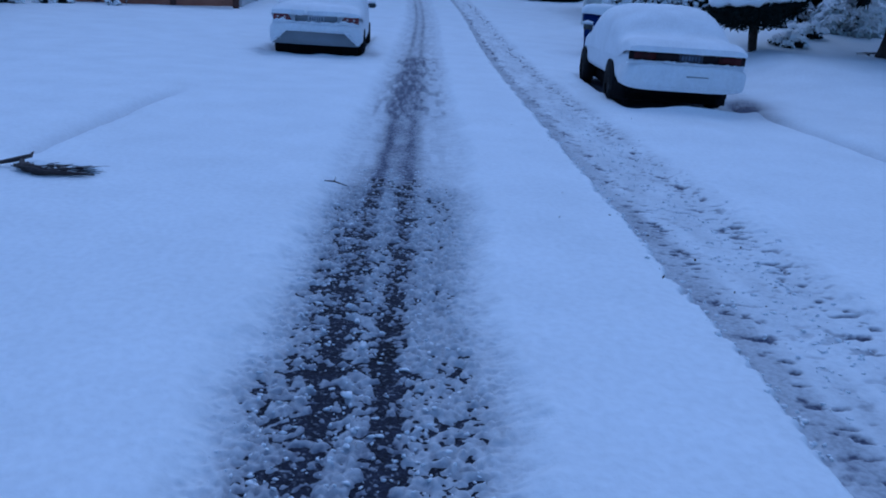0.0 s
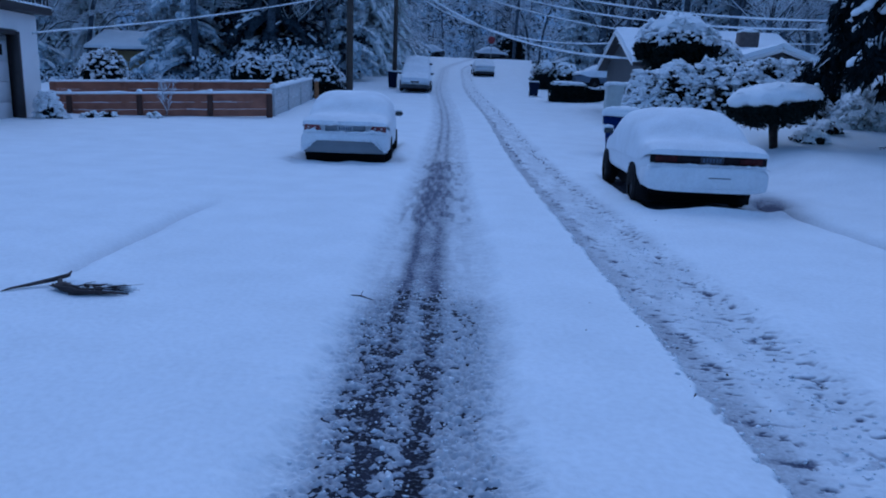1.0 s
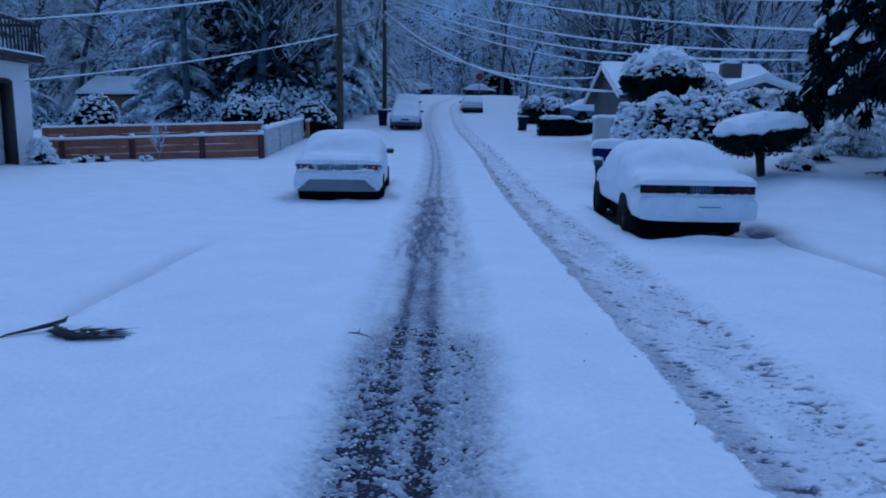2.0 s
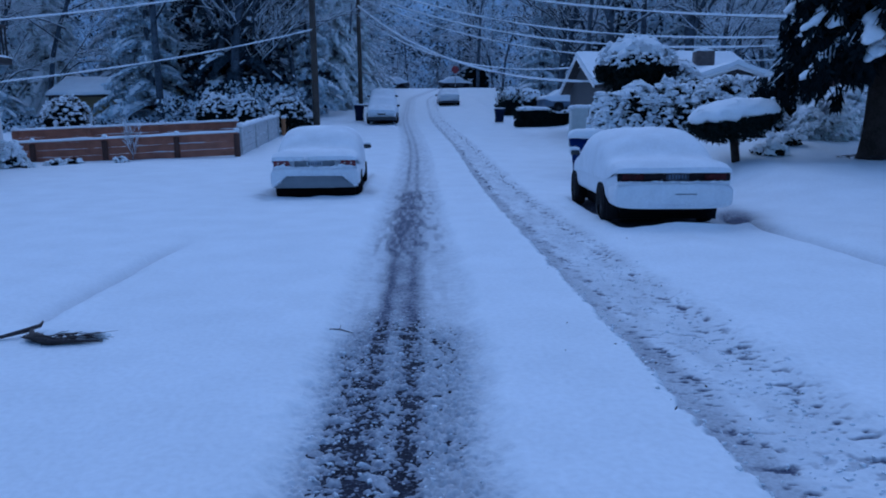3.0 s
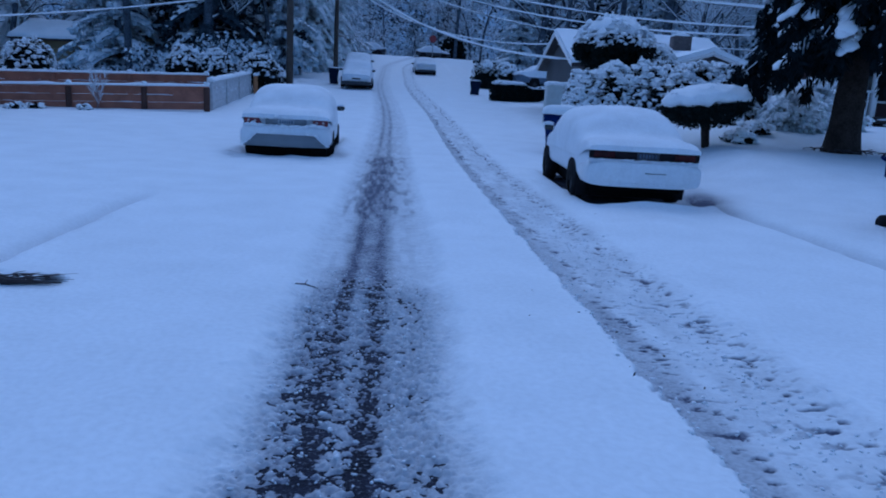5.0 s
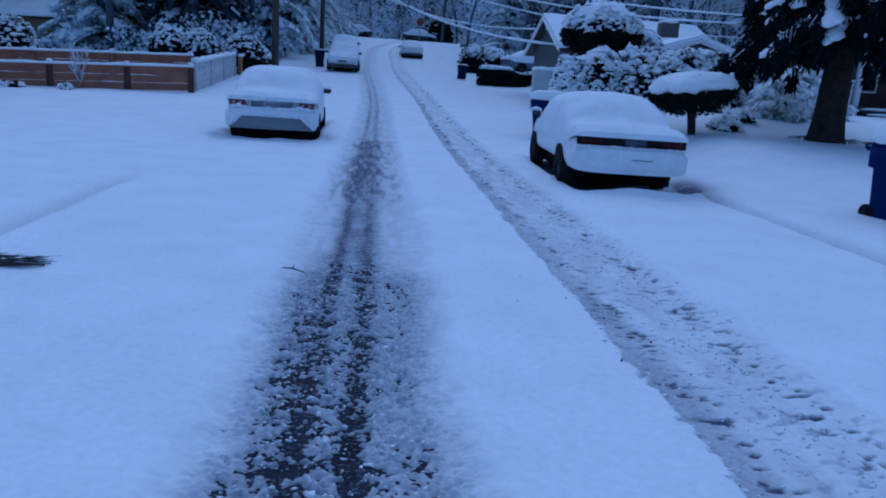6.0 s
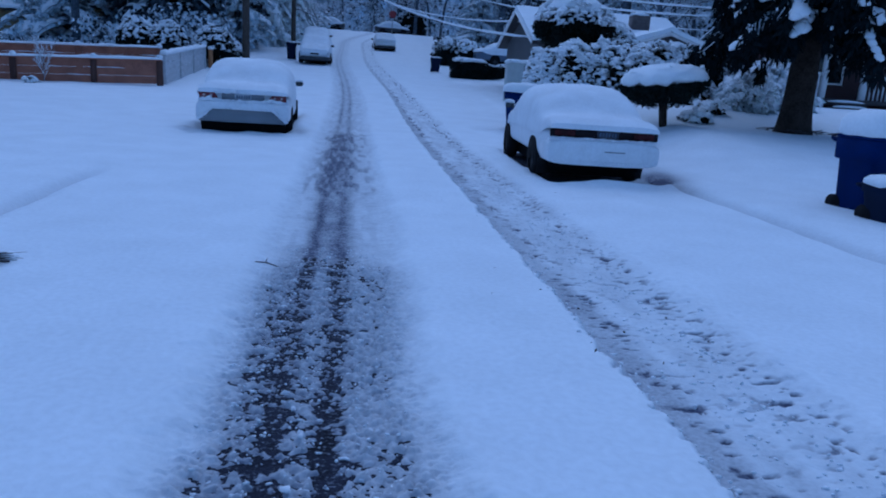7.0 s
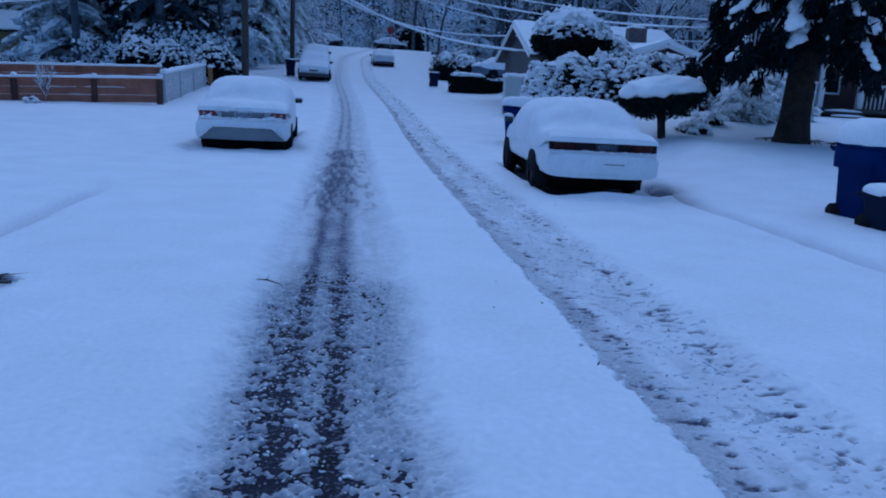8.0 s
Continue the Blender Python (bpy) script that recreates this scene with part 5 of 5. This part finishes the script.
for i in range(34):
    e = RNG.uniform(0.15, 0.52)
    p = np.array([-0.14 + RNG.uniform(-0.03, 0.12), 0.13 + RNG.uniform(-0.10, 0.04), 0.03])
    m = np.array([0.02 + 0.25 * e, -0.06 + RNG.uniform(-0.05, 0.07), RNG.uniform(0.0, 0.05)])
    q_ = np.array([e, RNG.uniform(-0.10, 0.10), RNG.uniform(0.0, 0.06)])
    k = RNG.uniform(0.003, 0.008)
    a.tube([p, (p + m) / 2 + [0, -0.03, 0.01], m, (m + q_) / 2 + [0, RNG.uniform(-.02, .02), 0.01], q_], [k, k, k * 0.9, k * 0.6, k * 0.25], 4)
tagged(part("brushwood", a, TWIG, branch), kind="stuff")
a = Acc()
for x, y, s in ((0.10, 0.12, 0.20), (0.28, 0.12, 0.16), (0.0, 0.15, 0.1), (0.38, 0.06, 0.07), (0.13, -0.02, 0.07), (0.27, 0.0, 0.06), (0.20, -0.04, 0.04)):
    lump(a, (x, y, 0.0), (s, s * 0.55, 0.055), 0.05, False)
part("snow_mound", a, SNOW, branch)
twig = thing("broken_twig", (-0.58, 4.98, 0.0), 20, "short broken twig beside the wheel track", "twig")
a = Acc()
a.tube([(-0.08, 0.05, 0.03), (-0.02, 0.0, 0.035), (0.06, -0.06, 0.015)], [0.004, 0.006, 0.003], 5)
a.tube([(-0.02, 0.0, 0.035), (0.01, 0.06, 0.05)], [0.004, 0.002], 5)
part("stem", a, TWIG, twig)
leaves_ = Acc()
for i in range(28):
    x, y = RNG.uniform(0.2, 2.9), RNG.uniform(2.2, 9)
    leaf_cards(leaves_, np.array([[x, y, float(rise(x, y) + snow_sheet(np.array(x), np.array(y))[0]) + 0.006]]), 0.024, droop=0.0)
tagged(part("leaf_litter", leaves_, TWIG), "scattered dead leaf scraps on the snow", "leaves", kind="stuff")


# ---- utility poles, cables, sign, cabinet ----
def utility_pole(at, h, r, label, lean=0.0):
    b = thing("utility_pole", at, 0, label, "pole", "utility poles")
    a = Acc()
    a.tube([(0, 0, -0.5), (lean * 0.3, 0, h * 0.4), (lean, 0, h)], [r, r * 0.9, r * 0.7], 12)
    part("shaft", a, POLE_WOOD, b)
    a = Acc()
    a.box((lean, 0, h - 0.5), (2.2, 0.1, 0.12))
    arm = part("crossarm", a, POLE_WOOD, b)
    for dx in (-1.0, -0.5, 0.5, 1.0):
        a = Acc()
        a.tube([(lean + dx, 0, h - 0.44), (lean + dx, 0, h - 0.3), (lean + dx, 0, h - 0.24)], [0.05, 0.06, 0.03], 8)
        part("insulator", a, STEEL, arm)
    return b


utility_pole((-4.95, 35.0, z_at(-4.95, 35)), 10.5, 0.17, "tall dark wooden utility pole beside the road")
utility_pole((-4.15, 52.0, z_at(-4.15, 52)), 9.5, 0.165, "dark wooden utility pole further up the hill")


def cable(p, q, sag, r, label, snow=True):
    c = thing("cable", (0, 0, 0), 0, label, "cable", "overhead cables")
    u = np.linspace(0, 1, 40)
    p, q = np.array(p, float), np.array(q, float)
    pts = p + (q - p) * u[:, None]
    pts[:, 2] -= 4 * sag * u * (1 - u)
    a = Acc()
    part("core", a.tube(pts, r, 5), WIRE, c)
    if snow:
        a = Acc()
        k = np.clip(r * 1.6 * (0.8 + 0.5 * vnoise(u * 40, u * 0 + p[0], 1.0, 40)), 0.014, 1)
        part("snow_sleeve", a.tube(pts + np.array([0, 0, 0.6]) * k[:, None], k, 6), SNOW, c, "thick sleeve of clinging snow")
    return c


LBL = "overhead cable sheathed in snow across the street"
P1, P2 = (-4.8, 35.0), (-4.2, 52.0)
for p, q, s, r in (
    ((-4.2, 52, 9.6), (7.4, 30, 3.1), 1.3, 0.035), ((-4.2, 52, 9.0), (8.2, 30.5, 3.9), 1.5, 0.022), ((-4.2, 52, 10.6), (14.8, 30, 4.5), 1.2, 0.03),
    ((-4.2, 52, 11.2), (15.2, 30, 4.85), 1.1, 0.03), ((-4.2, 52, 10.2), (14.8, 29.5, 3.9), 1.3, 0.022), ((-4.0, 52, 12.4), (16.5, 27, 5.2), 0.9, 0.035), ((-4.0, 52, 13.0), (17, 26, 6.2), 0.8, 0.035),
    ((-4.9, 35, 5.9), (-14.5, 23, 2.7), 0.25, 0.02), ((-4.9, 35, 8.3), (-16, 22, 4.3), 0.3, 0.024), ((-4.9, 35, 8.9), (-16, 20, 5.0), 0.3, 0.024), ((-4.9, 35, 9.3), (-4.2, 52, 11.8), 0.6, 0.03)):
    cable(p, q, s, r, LBL)
sign = thing("stop_sign", (4.5, 89.0, z_at(4.5, 89)), 0, "red octagonal road sign rimmed with snow", "sign")
a = Acc()
a.tube([(0, 0.03, -0.3), (0, 0.03, 2.6)], 0.04, 8)
part("post", a, STEEL, sign)
a = Acc()
ang = np.linspace(0, 2 * np.pi, 8, endpoint=False) + np.pi / 8
a.rings([np.stack([0.45 * np.cos(ang), np.full(8, y), 2.3 + 0.45 * np.sin(ang)], -1) for y in (0.0, -0.02)])
part("plate", a, SIGN_RED, sign, smooth=False)
box = thing("utility_cabinet", (6.3, 27.0, z_at(6.3, 27)), 0, "pale utility cabinet topped with snow", "cabinet")
a = Acc()
a.box((0, 0, 0.68), (1.15, 0.7, 1.5))
body = part("body", a, CABINET, box)
a = Acc()
a.box((0, -0.36, 0.75), (0.02, 0.03, 1.2))
part("door_gap", a, TRIM_DARK, body)
a = Acc()
for i in range(9):
    lump(a, (-0.5 + i * 0.125, 0, 1.44), (0.2, 0.36, 0.12), 0.1, False)
part("snow_cap", a, SNOW, box)

# ---- woods ----
seeds = (("a", 16, 3.2, 1.5, 15, 7, 0.5, 101), ("b", 20, 3.8, 2.5, 17, 7, 0.6, 102), ("c", 12, 2.8, 0.8, 13, 7, 0.45, 103), ("d", 18, 3.2, 2.0, 20, 8, 0.5, 104), ("e", 15, 3.4, 1.2, 22, 9, 0.95, 105))
masters = {}
spots = [("e", -7.0, 57), ("e", -6.2, 67), ("e", -27.5, 55), ("a", -6.2, 80), ("c", -7.6, 50), ("c", 10.5, 62), ("c", -16.9, 46.5), ("d", -11.5, 47), ("d", -15, 51), ("d", -9.2, 53), ("d", -16.5, 61), ("d", -13, 59), ("d", -10.5, 64), ("d", 14, 74), ("d", 19, 70), ("d", 8, 108), ("a", -17, 62), ("b", -12, 58), ("b", -24, 64), ("c", -9.5, 55), ("a", -30, 60), ("b", -36, 66), ("c", -20, 58), ("a", -7.5, 72), ("b", -14, 76), ("c", -5.5, 88), ("a", -10, 94),
         ("b", -22, 82), ("b", -40, 78), ("a", 3, 112), ("b", -4, 116), ("c", 9, 106), ("b", 12, 118), ("a", 18, 100), ("b", 24, 108), ("a", 16, 78), ("b", 28, 84), ("c", 12, 68), ("a", 24, 66), ("b", 36, 74),
         ("a", 20, 54), ("b", 32, 56), ("c", 27, 46), ("a", 40, 52), ("b", 44, 64), ("a", 34, 40), ("b", -48, 60), ("a", -44, 50), ("c", -28, 46), ("b", -56, 70), ("a", 50, 46)]
for key, x, y in spots:
    at = (x, y, z_at(x, y))
    if key not in masters:
        k = [q_ for q_ in seeds if q_[0] == key][0]
        masters[key] = conifer(at, "tall conifer in the woods, boughs heavy with snow", *k[1:7], k[7], mat={"d": NEEDLE_HAZED, "e": FROST_PALE}.get(key, FROST), bark=BARK_HAZED, snow_amount=0.36 if key == "d" else 0.85, leafy=24 if key == "d" else 16, frond=0.9, leaf=0.3, group="conifers of the woods")
    else:
        copy_thing(masters[key], pose(*at, 0, 0, RNG.uniform(0, 360)) @ Matrix.Scale(RNG.uniform(0.85, 1.2), 4))
bseeds = (("p", 17, 0.55, 201, 0.0), ("q", 14, 0.7, 202, 0.25), ("r", 20, 0.45, 203, 0.0), ("w", 11, 0.8, 204, 0.6))
bspots = [("p", -11.5, 46), ("q", -8.0, 48), ("r", -15.5, 44), ("q", -26.5, 46), ("w", -6.0, 62), ("w", -5.2, 72), ("w", -6.6, 80), ("q", -25, 50), ("p", -30, 48), ("p", -9.0, 66), ("q", -13, 52), ("r", -20, 55),
          ("w", -1.5, 104), ("q", 2.5, 108), ("w", 6, 102), ("p", 10, 98), ("r", 7.5, 92), ("r", 11.5, 70), ("p", 15, 62), ("r", 18, 58), ("p", 21, 48), ("q", 25, 52), ("r", 30, 50), ("q", 14, 88), ("p", 20, 90), ("q", 9.5, 82),
          ("r", 13.0, 56), ("p", 28, 62), ("q", -35, 56), ("w", -5.5, 95), ("q", 34, 46), ("p", 18.5, 44), ("q", -3.5, 110), ("r", 26, 74), ("p", -17, 68)]
for key, x, y in bspots:
    at = (x, y, z_at(x, y))
    if key not in masters:
        k = [q_ for q_ in bseeds if q_[0] == key][0]
        masters[key] = bare_tree(at, "bare tree with every branch outlined in snow", k[1], k[2], k[3], weep=k[4], group="bare trees of the woods", levels=4)
    else:
        copy_thing(masters[key], pose(*at, 0, 0, RNG.uniform(0, 360)) @ Matrix.Scale(RNG.uniform(0.85, 1.2), 4))

for x, y, h, seed in ((11.8, 60, 19, 211), (14.6, 55, 18, 212), (17.9, 48, 18, 213), (-13.1, 46, 17, 214), (-11.4, 45, 16, 215)):
    bare_tree((x, y, z_at(x, y)), "stout dark bare tree with snow along its limbs", h, 0.6, seed, group="stout bare trees of the woods", levels=3, slim=1.7)

# dense thicket of frosted twigs between the trees
for tone, mat_, count, size in (("dark", NEEDLE_HAZED, 26000, 0.42), ("frost", FROST, 60000, 0.32), ("snowy", CAKED, 58000, 0.22)):
    acc = Acc()
    n = count
    side = RNG.random(n) < 0.45
    px = np.where(side, RNG.uniform(-62, -6.5, n), RNG.uniform(-6, 62, n))
    py = np.where(side, RNG.uniform(46, 92, n), np.where(px < 9, RNG.uniform(100, 128, n), RNG.uniform(50, 100, n)))
    pz = rise(px, py) + RNG.random(n) ** 1.3 * 13
    clumpy = 0.6 * vnoise(px + 0.3 * pz, pz + 0.2 * py, 2.6, 60) + 0.4 * vnoise(px * 1.0, pz, 1.0, 61)
    ok = clumpy > 0.47 if tone != "dark" else clumpy < 0.56
    ok &= ~((px > 5) & (px < 13.5) & (py < 58)) & ~((px < -15) & (px > -27) & (py < 60) & (pz < 13))
    leaf_cards(acc, np.stack([px, py, pz], -1)[ok], size, droop=0.9)
    tagged(part("thicket", acc, mat_), {"dark": "dark tangled undergrowth of the woods", "frost": "frosted twigs filling the woods", "snowy": "snow caught on twigs throughout the woods"}[tone], "undergrowth", kind="stuff")

for tone, mat_, count, size in (("dark", NEEDLE_HAZED, 6000, 0.28), ("frost", FROST, 10000, 0.26), ("snowy", CAKED, 7000, 0.18)):
    acc = Acc()
    px, py = RNG.uniform(-34, -7.0, count), RNG.uniform(37.5, 47, count)
    top = np.where(px < -13.5, 0.3, 1.9) * (0.5 + vnoise(px, py, 1.6, 70))
    pz = rise(px, py) + RNG.random(count) * top
    leaf_cards(acc, np.stack([px, py, pz], -1), size, droop=0.6)
    tagged(part("brambles", acc, mat_), {"dark": "dark brambles behind the fence", "frost": "frosted brambles behind the fence", "snowy": "snow on the brambles behind the fence"}[tone], "undergrowth", kind="stuff")

# dark evergreen at the crest
shrub("evergreen_shrub", (7.7, 99.0, z_at(7.7, 99) - 0.2), (1.8, 1.3, 2.9), "dark evergreen standing at the crest of the hill", 5000, 60, 0.3, 0.25, cover=0.1, seed=44, boxy=3.0)

# far wooded hillside closing the view
acc = Acc()
u = np.linspace(-1, 1, 160)
rr = []
for j, (rad, z) in enumerate(((150, 0), (155, 14), (170, 30), (200, 44))):
    rr.append([(rad * math.sin(a * 1.9), 30 + rad * math.cos(a * 1.9), z + (7 * float(vnoise(a * 40, j, 1.0, 50)) if j else 0) + 3) for a in u])
acc.rings(rr, closed=False)
tagged(part("backdrop", acc, HILL), "far wooded hillside grey with frost and snow", "hillside", kind="structure")
